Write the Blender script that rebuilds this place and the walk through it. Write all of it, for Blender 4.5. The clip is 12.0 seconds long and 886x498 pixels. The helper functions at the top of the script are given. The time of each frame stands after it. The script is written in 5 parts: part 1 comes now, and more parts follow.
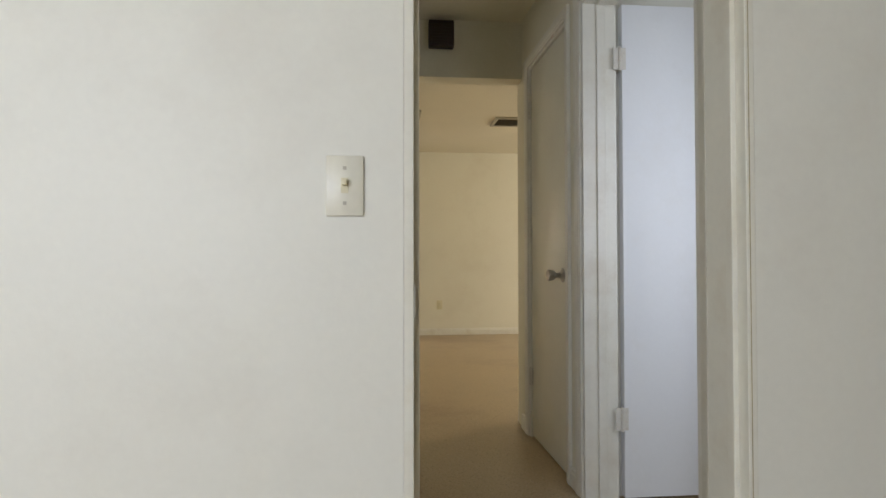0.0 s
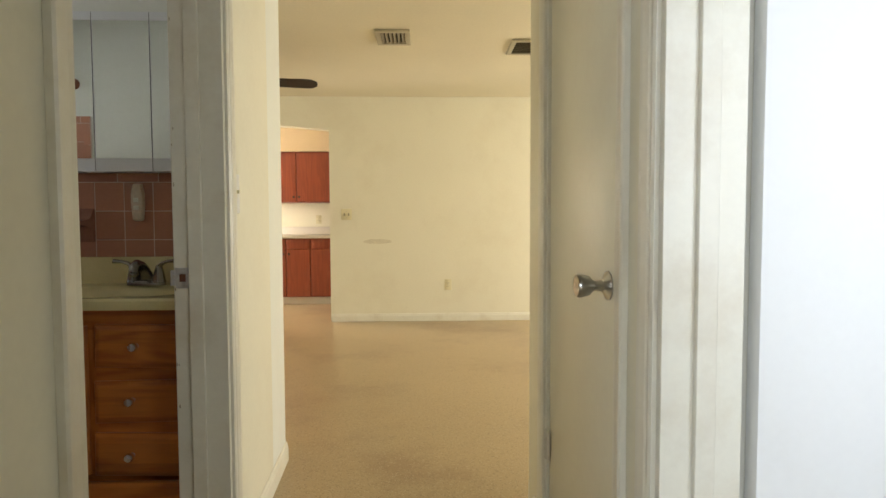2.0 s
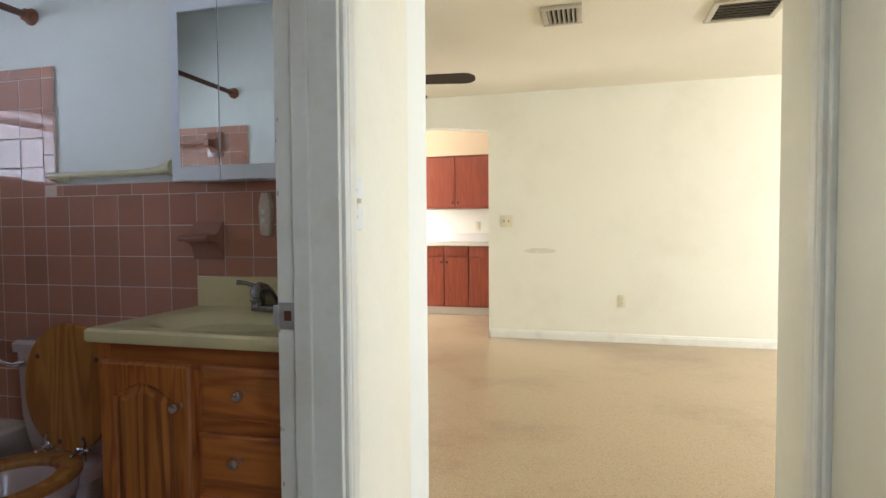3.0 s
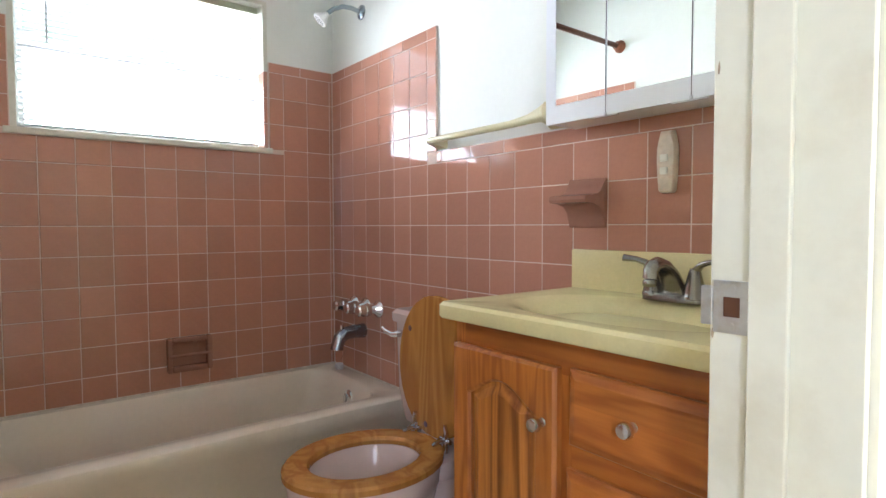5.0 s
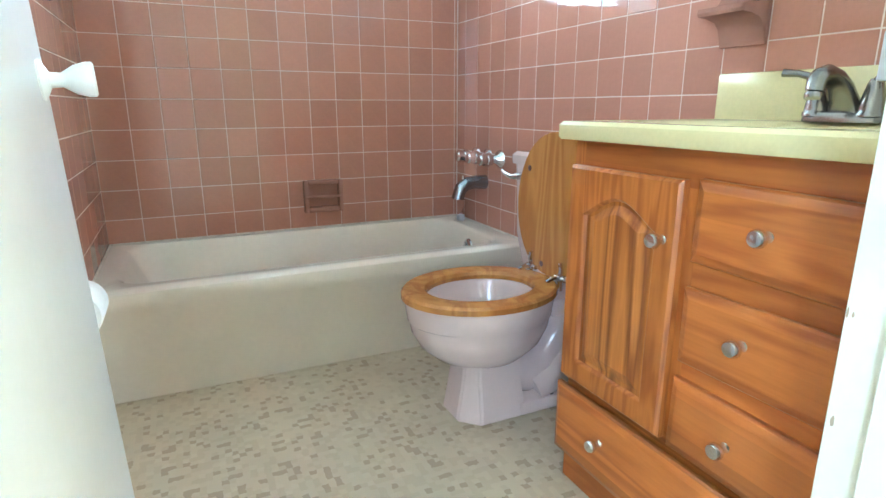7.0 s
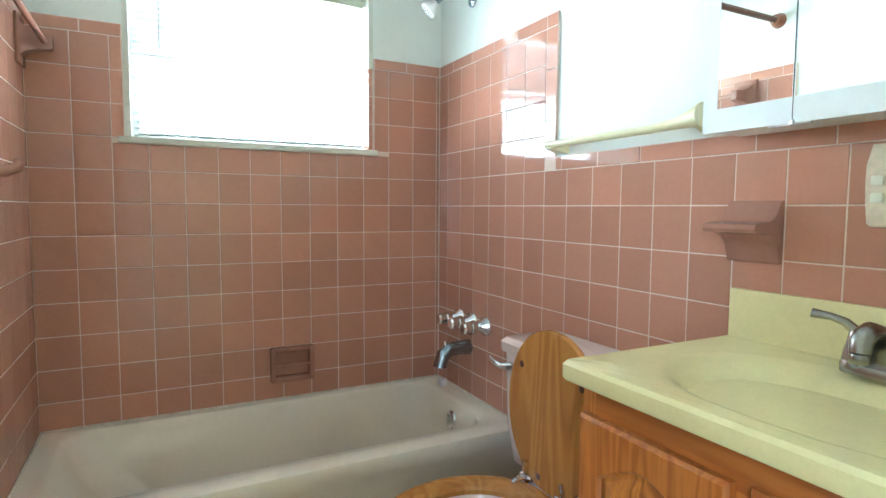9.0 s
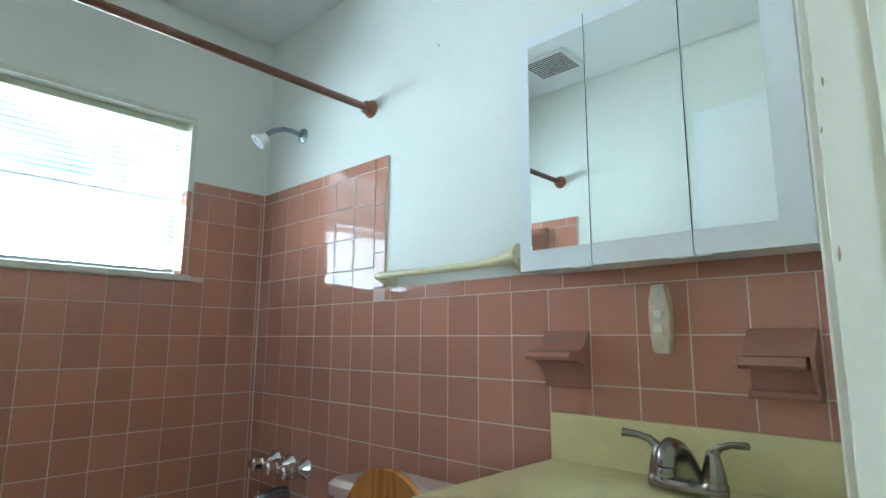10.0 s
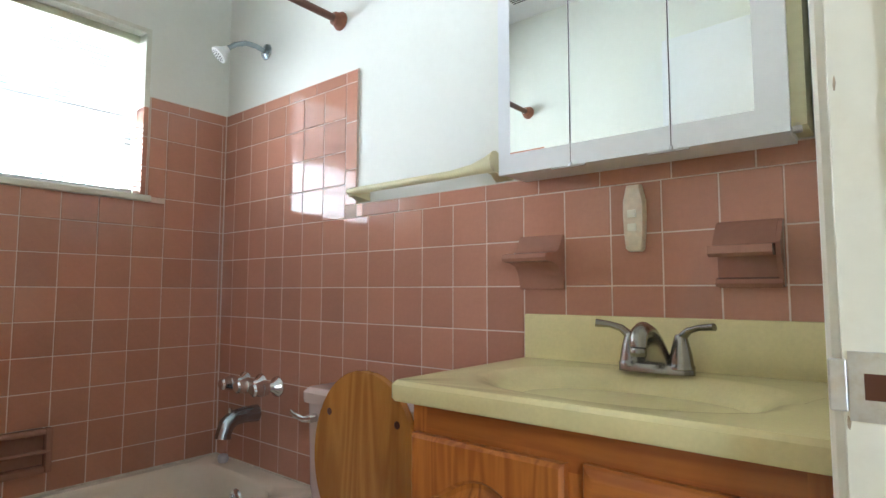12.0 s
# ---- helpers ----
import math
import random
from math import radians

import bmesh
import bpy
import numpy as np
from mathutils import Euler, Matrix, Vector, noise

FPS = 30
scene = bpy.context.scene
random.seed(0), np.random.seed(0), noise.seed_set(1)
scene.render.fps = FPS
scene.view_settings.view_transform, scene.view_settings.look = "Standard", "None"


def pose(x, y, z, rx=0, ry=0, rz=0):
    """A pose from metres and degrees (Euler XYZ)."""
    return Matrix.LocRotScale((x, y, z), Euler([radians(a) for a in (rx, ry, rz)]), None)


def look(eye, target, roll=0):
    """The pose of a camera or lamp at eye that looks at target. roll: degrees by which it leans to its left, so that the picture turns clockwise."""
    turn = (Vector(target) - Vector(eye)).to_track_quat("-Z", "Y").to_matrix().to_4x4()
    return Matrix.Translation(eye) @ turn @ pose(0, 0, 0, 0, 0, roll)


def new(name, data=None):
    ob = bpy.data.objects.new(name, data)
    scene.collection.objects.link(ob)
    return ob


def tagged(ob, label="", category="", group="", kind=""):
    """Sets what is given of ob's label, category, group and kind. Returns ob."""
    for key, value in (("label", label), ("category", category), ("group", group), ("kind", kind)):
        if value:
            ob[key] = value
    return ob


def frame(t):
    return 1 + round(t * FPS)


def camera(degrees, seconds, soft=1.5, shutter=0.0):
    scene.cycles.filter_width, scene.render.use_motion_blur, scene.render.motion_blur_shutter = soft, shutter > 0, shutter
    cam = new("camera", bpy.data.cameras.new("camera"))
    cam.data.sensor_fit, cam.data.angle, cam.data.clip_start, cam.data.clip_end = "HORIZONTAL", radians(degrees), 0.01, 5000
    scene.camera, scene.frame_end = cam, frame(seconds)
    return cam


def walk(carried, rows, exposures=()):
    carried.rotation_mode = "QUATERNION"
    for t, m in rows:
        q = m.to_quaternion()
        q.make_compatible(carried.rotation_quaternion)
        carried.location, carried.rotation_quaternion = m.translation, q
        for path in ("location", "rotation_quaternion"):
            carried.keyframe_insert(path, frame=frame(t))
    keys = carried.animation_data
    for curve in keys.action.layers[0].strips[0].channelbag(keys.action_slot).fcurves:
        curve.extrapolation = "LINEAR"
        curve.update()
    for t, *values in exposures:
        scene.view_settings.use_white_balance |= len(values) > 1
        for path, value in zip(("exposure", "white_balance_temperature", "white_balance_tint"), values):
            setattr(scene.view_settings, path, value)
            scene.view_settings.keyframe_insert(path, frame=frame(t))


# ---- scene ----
cam = camera(77.0, 12.0)
PATH = [
    (0, (0.08, -0.445, 0.979), (0.263, 1.546, 1.016), -0.1),
    (0.5, (0.295, -0.213, 0.999), (0.573, 1.767, 0.955), -0.3),
    (1, (0.416, 0.13, 1.023), (0.693, 2.109, 0.939), -0.1),
    (1.5, (0.478, 0.503, 1.02), (0.728, 2.485, 0.926), 0.1),
    (2, (0.458, 0.834, 1.045), (0.52, 2.831, 0.952), -0.2),
    (2.5, (0.415, 1.115, 1.07), (0.204, 3.103, 0.985), -0.3),
    (2.8, (0.398, 1.268, 1.09), (0.024, 3.23, 0.995), -0.7),
    (3, (0.394, 1.359, 1.079), (-0.111, 3.293, 1.003), -0.4),
    (3.5, (0.318, 1.577, 1.08), (-0.648, 3.327, 1.016), -0.5),
    (3.7, (0.272, 1.644, 1.095), (-0.804, 3.328, 1.031), -0.3),
    (5.3, (0.044, 1.803, 0.949), (-1.594, 2.942, 0.809), -0.2),
    (5.5, (0.048, 1.808, 0.928), (-1.619, 2.892, 0.719), -0.4),
    (6, (0.064, 1.822, 0.863), (-1.662, 2.765, 0.5), -0.4),
    (6.5, (0.067, 1.816, 0.85), (-1.677, 2.673, 0.376), -0.2),
    (6.7, (0.068, 1.818, 0.846), (-1.684, 2.645, 0.348), -0.1),
    (8.3, (-0.084, 1.921, 0.961), (-1.861, 2.732, 0.529), 0.9),
    (8.5, (-0.101, 1.933, 1.001), (-1.89, 2.743, 0.621), 0.1),
    (9, (-0.135, 1.901, 1.084), (-1.907, 2.817, 0.939), 0.4),
    (9.5, (-0.158, 1.881, 1.102), (-1.731, 3.105, 1.268), 0.5),
    (10, (-0.169, 1.852, 1.081), (-1.527, 3.284, 1.406), 0.3),
    (10.5, (-0.18, 1.839, 1.046), (-1.438, 3.355, 1.387), 0.1),
    (11, (-0.194, 1.824, 1.025), (-1.428, 3.364, 1.35), 0.1),
    (11.5, (-0.202, 1.822, 0.991), (-1.444, 3.369, 1.248), 0.1),
    (12, (-0.211, 1.832, 0.971), (-1.47, 3.378, 1.126), 0.1),
]
walk(cam, [(t, look(eye, target, roll)) for t, eye, target, roll in PATH],
     exposures=[(0.0, -0.46, 6250, 21), (0.5, -0.1, 6500, 17), (1.0, 0.13, 7400, 16), (1.5, 0.3, 6900, 15), (2.0, 0.42, 6500, 16), (2.5, 0.73, 6000, 16), (3.0, 0.88, 5250, 20), (3.7, 1.08, 5250, 19), (5.3, 2.92, 5650, 17), (6.0, 3.4, 4950, 7), (6.5, 3.5, 4700, 3), (8.5, 3.28, 5050, 3), (9.0, 3.02, 5100, 1), (9.5, 2.35, 5000, 0), (10.0, 2.1, 4950, 0), (10.5, 2.08, 5150, 2), (11.0, 2.12, 5250, 6), (12.0, 2.38, 5600, 13)])

# ==== place ====
# world, sun and the area lamps that stand in for daylight
world = bpy.data.worlds.new("sky")
scene.world = world
world.use_nodes = True
wn, wl = world.node_tree.nodes, world.node_tree.links
sky = wn.new("ShaderNodeTexSky")
sky.sky_type, sky.sun_disc = "NISHITA", False
sky.sun_elevation, sky.sun_rotation = radians(52), radians(120)
wl.new(sky.outputs[0], wn["Background"].inputs[0])
wn["Background"].inputs[1].default_value = 0.15
sun = new("sun", bpy.data.lights.new("sun", "SUN"))
sun.data.energy, sun.data.angle, sun.data.color = 4.7, radians(0.5), (1.0, 0.95, 0.88)
sun.matrix_world = look((0, 0, 8), (0.5, 0.87, 8 - 1.28))


def window_light(eye, target, w, h, watts, color):
    lamp = bpy.data.lights.new("window_light", "AREA")
    lamp.shape, lamp.size, lamp.size_y, lamp.energy, lamp.color = "RECTANGLE", w, h, watts, color
    ob = new("window_light", lamp)
    ob.matrix_world = look(eye, target)
    return ob


DAY = (0.97, 0.99, 0.95)
window_light((-3.0, 2.26, 1.30), (-1.2, 2.30, 2.3), 1.6, 1.3, 35.0, DAY)
window_light((-1.6, -2.88, 1.5), (-1.6, 0, 1.4), 1.6, 1.1, 90, (0.80, 0.91, 1.0))
# added lamp to light the open east room door; no window in this wall
window_light((1.5, 0.68, 1.0), (1.4, 1.9, 0.85), 0.9, 1.7, 10.5, (0.82, 0.92, 1.0)).data.spread = radians(145)
# living room and kitchen lamps, at windows assumed out of view
window_light((4.88, 5.0, 1.4), (0, 5.0, 1.2), 2.0, 1.5, 90, (0.98, 0.97, 0.83))
window_light((-4.38, 5.0, 1.4), (0, 5.0, 1.2), 1.8, 1.2, 27, (0.98, 0.97, 0.83))
window_light((-3.9, 7.9, 1.5), (0, 7.9, 1.2), 0.9, 0.9, 90, (1.0, 0.95, 0.85))


# ---- materials ----
def mat(name, color, rough=0.6, metal=0.0, spec=0.5, vary=0.05, scale=2.0, fine=60.0, bump=0.0, bump_scale=120.0,
        stain=None, stain_amount=0.0, stain_scale=1.5, coat=0.0, per_piece=0.0, rough_vary=0.0):
    m = bpy.data.materials.new(name)
    m.use_nodes = True
    n, l = m.node_tree.nodes, m.node_tree.links
    b = n["Principled BSDF"]
    b.inputs["Roughness"].default_value, b.inputs["Metallic"].default_value = rough, metal
    b.inputs["Specular IOR Level"].default_value, b.inputs["Coat Weight"].default_value = spec, coat
    tc = n.new("ShaderNodeTexCoord")
    big, small = n.new("ShaderNodeTexNoise"), n.new("ShaderNodeTexNoise")
    big.inputs["Scale"].default_value, big.inputs["Detail"].default_value = scale, 5
    small.inputs["Scale"].default_value, small.inputs["Detail"].default_value = fine, 3
    l.new(tc.outputs["Object"], big.inputs["Vector"]), l.new(tc.outputs["Object"], small.inputs["Vector"])
    add = n.new("ShaderNodeMath")
    add.operation = "ADD"
    l.new(big.outputs[0], add.inputs[0]), l.new(small.outputs[0], add.inputs[1])
    mr = n.new("ShaderNodeMapRange")
    mr.inputs[1].default_value, mr.inputs[2].default_value = 0.6, 1.4
    mr.inputs[3].default_value, mr.inputs[4].default_value = 1 - vary, 1 + vary
    l.new(add.outputs[0], mr.inputs[0])
    src = mr.outputs[0]
    if per_piece:
        oi = n.new("ShaderNodeObjectInfo")
        m2 = n.new("ShaderNodeMapRange")
        m2.inputs[3].default_value, m2.inputs[4].default_value = 1 - per_piece, 1 + per_piece
        l.new(oi.outputs["Random"], m2.inputs[0])
        mu = n.new("ShaderNodeMath")
        mu.operation = "MULTIPLY"
        l.new(src, mu.inputs[0]), l.new(m2.outputs[0], mu.inputs[1])
        src = mu.outputs[0]
    vm = n.new("ShaderNodeVectorMath")
    vm.operation = "SCALE"
    vm.inputs[0].default_value = color
    l.new(src, vm.inputs["Scale"])
    out = vm.outputs[0]
    if stain:
        st = n.new("ShaderNodeTexNoise")
        st.inputs["Scale"].default_value, st.inputs["Detail"].default_value = stain_scale, 8
        st.inputs["Roughness"].default_value = 0.65
        l.new(tc.outputs["Object"], st.inputs["Vector"])
        r = n.new("ShaderNodeMapRange")
        r.inputs[1].default_value, r.inputs[2].default_value, r.inputs[4].default_value = 0.5, 0.72, stain_amount
        l.new(st.outputs[0], r.inputs[0])
        mx = n.new("ShaderNodeMix")
        mx.data_type = "RGBA"
        l.new(r.outputs[0], mx.inputs[0]), l.new(out, mx.inputs[6])
        mx.inputs[7].default_value = (*stain, 1)
        out = mx.outputs[2]
    l.new(out, b.inputs["Base Color"])
    if rough_vary:
        rv = n.new("ShaderNodeMapRange")
        rv.inputs[3].default_value, rv.inputs[4].default_value = rough - rough_vary, rough + rough_vary
        l.new(big.outputs[0], rv.inputs[0]), l.new(rv.outputs[0], b.inputs["Roughness"])
    if bump:
        bn, bt = n.new("ShaderNodeBump"), n.new("ShaderNodeTexNoise")
        bt.inputs["Scale"].default_value, bt.inputs["Detail"].default_value = bump_scale, 4
        bn.inputs["Strength"].default_value, bn.inputs["Distance"].default_value = bump, 0.002
        l.new(tc.outputs["Object"], bt.inputs["Vector"])
        l.new(bt.outputs[0], bn.inputs["Height"]), l.new(bn.outputs[0], b.inputs["Normal"])
    return m


def wood_mat(name, light, dark, rough=0.35, scale=13.0, axis="Z", boards=0.0, coat=0.2, along=0.09):
    m = bpy.data.materials.new(name)
    m.use_nodes = True
    n, l = m.node_tree.nodes, m.node_tree.links
    b = n["Principled BSDF"]
    b.inputs["Roughness"].default_value, b.inputs["Coat Weight"].default_value = rough, coat
    b.inputs["Coat Roughness"].default_value = 0.2
    tc, mp, oi = n.new("ShaderNodeTexCoord"), n.new("ShaderNodeMapping"), n.new("ShaderNodeObjectInfo")
    squash = {"Z": (1, 1, along), "X": (along, 1, 1), "Y": (1, along, 1)}[axis]
    mp.inputs["Scale"].default_value = squash
    off = n.new("ShaderNodeVectorMath")
    off.operation = "MULTIPLY_ADD"
    l.new(oi.outputs["Random"], off.inputs[0])
    off.inputs[1].default_value = (3.1, 5.7, 2.3)
    l.new(tc.outputs["Object"], off.inputs[2]), l.new(off.outputs[0], mp.inputs[0])
    n1, n2 = n.new("ShaderNodeTexNoise"), n.new("ShaderNodeTexNoise")
    n1.inputs["Scale"].default_value, n1.inputs["Detail"].default_value, n1.inputs["Distortion"].default_value = scale, 2, 0.6
    n2.inputs["Scale"].default_value, n2.inputs["Detail"].default_value = 260, 3
    l.new(mp.outputs[0], n1.inputs[0]), l.new(mp.outputs[0], n2.inputs[0])
    m1 = n.new("ShaderNodeMath")
    m1.operation = "MULTIPLY"
    m1.inputs[1].default_value = 30
    s1 = n.new("ShaderNodeMath")
    s1.operation = "SINE"
    l.new(n1.outputs[0], m1.inputs[0]), l.new(m1.outputs[0], s1.inputs[0])
    r1 = n.new("ShaderNodeMapRange")
    r1.inputs[1].default_value, r1.inputs[2].default_value, r1.inputs[4].default_value = -1, 1, 0.75
    l.new(s1.outputs[0], r1.inputs[0])
    a = n.new("ShaderNodeMath")
    a.operation = "MULTIPLY_ADD"
    a.inputs[1].default_value = 0.55
    l.new(n2.outputs[0], a.inputs[0]), l.new(r1.outputs[0], a.inputs[2])
    cr = n.new("ShaderNodeMapRange")
    cr.inputs[1].default_value, cr.inputs[2].default_value = 0.15, 1.15
    l.new(a.outputs[0], cr.inputs[0])
    mx = n.new("ShaderNodeMix")
    mx.data_type = "RGBA"
    mx.inputs[6].default_value, mx.inputs[7].default_value = (*light, 1), (*dark, 1)
    l.new(cr.outputs[0], mx.inputs[0]), l.new(mx.outputs[2], b.inputs["Base Color"])
    if boards:
        # glued-up boards, each of its own tone
        sp, dv, fl = n.new("ShaderNodeSeparateXYZ"), n.new("ShaderNodeMath"), n.new("ShaderNodeMath")
        dv.operation, fl.operation, dv.inputs[1].default_value = "DIVIDE", "FLOOR", boards
        wn2, sc = n.new("ShaderNodeTexWhiteNoise"), n.new("ShaderNodeMapRange")
        wn2.noise_dimensions = "1D"
        sc.inputs[3].default_value, sc.inputs[4].default_value = 0.74, 1.22
        vm = n.new("ShaderNodeVectorMath")
        vm.operation = "SCALE"
        l.new(tc.outputs["Object"], sp.inputs[0]), l.new(sp.outputs["Z"], dv.inputs[0]), l.new(dv.outputs[0], fl.inputs[0])
        l.new(fl.outputs[0], wn2.inputs["W"]), l.new(wn2.outputs[0], sc.inputs[0]), l.new(sc.outputs[0], vm.inputs["Scale"])
        l.new(mx.outputs[2], vm.inputs[0]), l.new(vm.outputs[0], b.inputs["Base Color"])
    bn = n.new("ShaderNodeBump")
    bn.inputs["Strength"].default_value, bn.inputs["Distance"].default_value = 0.15, 0.001
    l.new(a.outputs[0], bn.inputs["Height"]), l.new(bn.outputs[0], b.inputs["Normal"])
    return m


PAINT = mat("wall_paint", (0.80, 0.765, 0.61), 0.55, vary=0.03, bump=0.12, bump_scale=90, stain=(0.60, 0.52, 0.36), stain_amount=0.25, stain_scale=1.6)
PAINT_BED = mat("bedroom_paint", (0.80, 0.785, 0.69), 0.5, vary=0.02, bump=0.12, bump_scale=90, stain=(0.6, 0.55, 0.45), stain_amount=0.25, stain_scale=2.5)
PAINT_BATH = mat("bathroom_paint", (0.81, 0.825, 0.765), 0.45, vary=0.02, bump=0.15, bump_scale=70, stain=(0.66, 0.66, 0.60), stain_amount=0.3)
CEIL = mat("ceiling_paint", (0.76, 0.71, 0.55), 0.8, vary=0.04, bump=0.3, bump_scale=160)
CEIL_BATH = mat("bath_ceiling_paint", (0.78, 0.79, 0.77), 0.8, vary=0.03, bump=0.2, bump_scale=160)
TRIM = mat("trim_paint", (0.80, 0.775, 0.665), 0.32, vary=0.03, bump=0.08, bump_scale=60, stain=(0.5, 0.40, 0.25), stain_amount=0.35, stain_scale=4)
DOORP = mat("door_paint", (0.79, 0.76, 0.61), 0.3, vary=0.02, bump=0.05, bump_scale=40, stain=(0.6, 0.52, 0.38), stain_amount=0.2, stain_scale=3)
TILE = mat("pink_tile_glaze", (0.505, 0.248, 0.168), 0.05, spec=0.42, vary=0.05, scale=9, fine=90, per_piece=0.09, bump=0.02, bump_scale=14, rough_vary=0.02)
GROUT = mat("grout", (0.72, 0.57, 0.47), 0.8, vary=0.14, fine=200, bump=0.3)
ENAMEL = mat("tub_enamel", (0.78, 0.69, 0.565), 0.14, vary=0.03, scale=3, stain=(0.62, 0.52, 0.38), stain_amount=0.3, stain_scale=2.5)
CHINA = mat("pink_vitreous_china", (0.70, 0.555, 0.51), 0.1, vary=0.02)
MARBLE = mat("yellow_cultured_marble", (0.73, 0.64, 0.335), 0.16, vary=0.05, scale=6, fine=150, stain=(0.56, 0.52, 0.28), stain_amount=0.3, stain_scale=10)
CHROME = mat("chrome", (0.75, 0.76, 0.78), 0.12, 1.0, vary=0.05)
ARMM = mat("dulled_chrome", (0.34, 0.39, 0.43), 0.2, 1.0, vary=0.1, scale=30)
NICKEL = mat("brushed_nickel", (0.30, 0.283, 0.26), 0.26, 1.0, vary=0.06)
STEEL = mat("worn_steel", (0.62, 0.63, 0.66), 0.38, 1.0, vary=0.12, stain=(0.35, 0.25, 0.15), stain_amount=0.35, stain_scale=40)
MIRROR = mat("mirror_glass", (0.90, 0.94, 0.92), 0.01, 1.0, vary=0.0)
WHITEM = mat("white_enamelled_metal", (0.80, 0.82, 0.84), 0.3, vary=0.02)
IVORY = mat("ivory_plastic", (0.72, 0.66, 0.44), 0.35, vary=0.03)
WHITEP = mat("white_plastic", (0.80, 0.80, 0.78), 0.35, vary=0.02)
# near-black that stands in for shade in gaps, slots and recesses
DARK = mat("recess_shade", (0.02, 0.016, 0.014), 0.8)
DARKM = mat("dark_bronze", (0.035, 0.028, 0.022), 0.4, 0.3, vary=0.1)
RODM = mat("rust_brown_rod", (0.16, 0.07, 0.045), 0.4, 0.2, vary=0.15, scale=12)
YPLAST = mat("aged_yellow_plastic", (0.70, 0.64, 0.38), 0.35, vary=0.05)
BLIND = mat("blind_slat", (0.58, 0.60, 0.60), 0.5, vary=0.02)
PAPER = mat("tissue_paper", (0.82, 0.81, 0.80), 0.9, bump=0.3, bump_scale=200)
OAK = wood_mat("honey_oak", (0.50, 0.170, 0.028), (0.30, 0.080, 0.011), scale=24.0)
OAK_PANEL = wood_mat("honey_oak_panel", (0.56, 0.205, 0.035), (0.19, 0.050, 0.009), scale=19.0, along=0.06)
OAK_H = wood_mat("honey_oak_across", (0.51, 0.168, 0.028), (0.32, 0.086, 0.013), axis="X", scale=14.0, boards=0.062)
PINE = wood_mat("varnished_pine", (0.54, 0.25, 0.06), (0.38, 0.15, 0.035), scale=11, rough=0.25)
CHERRY = wood_mat("cherry_wood", (0.33, 0.068, 0.026), (0.24, 0.045, 0.018))
LAM = mat("white_laminate", (0.75, 0.70, 0.62), 0.4)


def floor_mat(name, base, spots, light, scale, rough):
    m = mat(name, base, rough, vary=0.08, scale=1.3, fine=260, bump=0.06, bump_scale=240, stain=(0.26, 0.15, 0.085), stain_amount=0.8, stain_scale=0.9)
    n, l = m.node_tree.nodes, m.node_tree.links
    b = n["Principled BSDF"]
    link = b.inputs["Base Color"].links[0]
    src = link.from_socket
    v, tc = n.new("ShaderNodeTexVoronoi"), n.new("ShaderNodeTexCoord")
    v.inputs["Scale"].default_value = scale
    l.new(tc.outputs["Object"], v.inputs["Vector"])
    sep = n.new("ShaderNodeSeparateColor")
    l.new(v.outputs["Color"], sep.inputs[0])
    for chan, low, col in (("Red", 0.86, spots), ("Green", 0.88, light)):
        r = n.new("ShaderNodeMapRange")
        r.inputs[1].default_value, r.inputs[2].default_value, r.inputs[4].default_value = low, low + 0.04, 0.5
        l.new(sep.outputs[chan], r.inputs[0])
        mx = n.new("ShaderNodeMix")
        mx.data_type = "RGBA"
        l.new(r.outputs[0], mx.inputs[0]), l.new(src, mx.inputs[6])
        mx.inputs[7].default_value = (*col, 1)
        src = mx.outputs[2]
    l.new(src, b.inputs["Base Color"])
    return m


TERRAZZO = floor_mat("worn_terrazzo", (0.45, 0.335, 0.19), (0.22, 0.155, 0.09), (0.56, 0.46, 0.31), 200, 0.33)


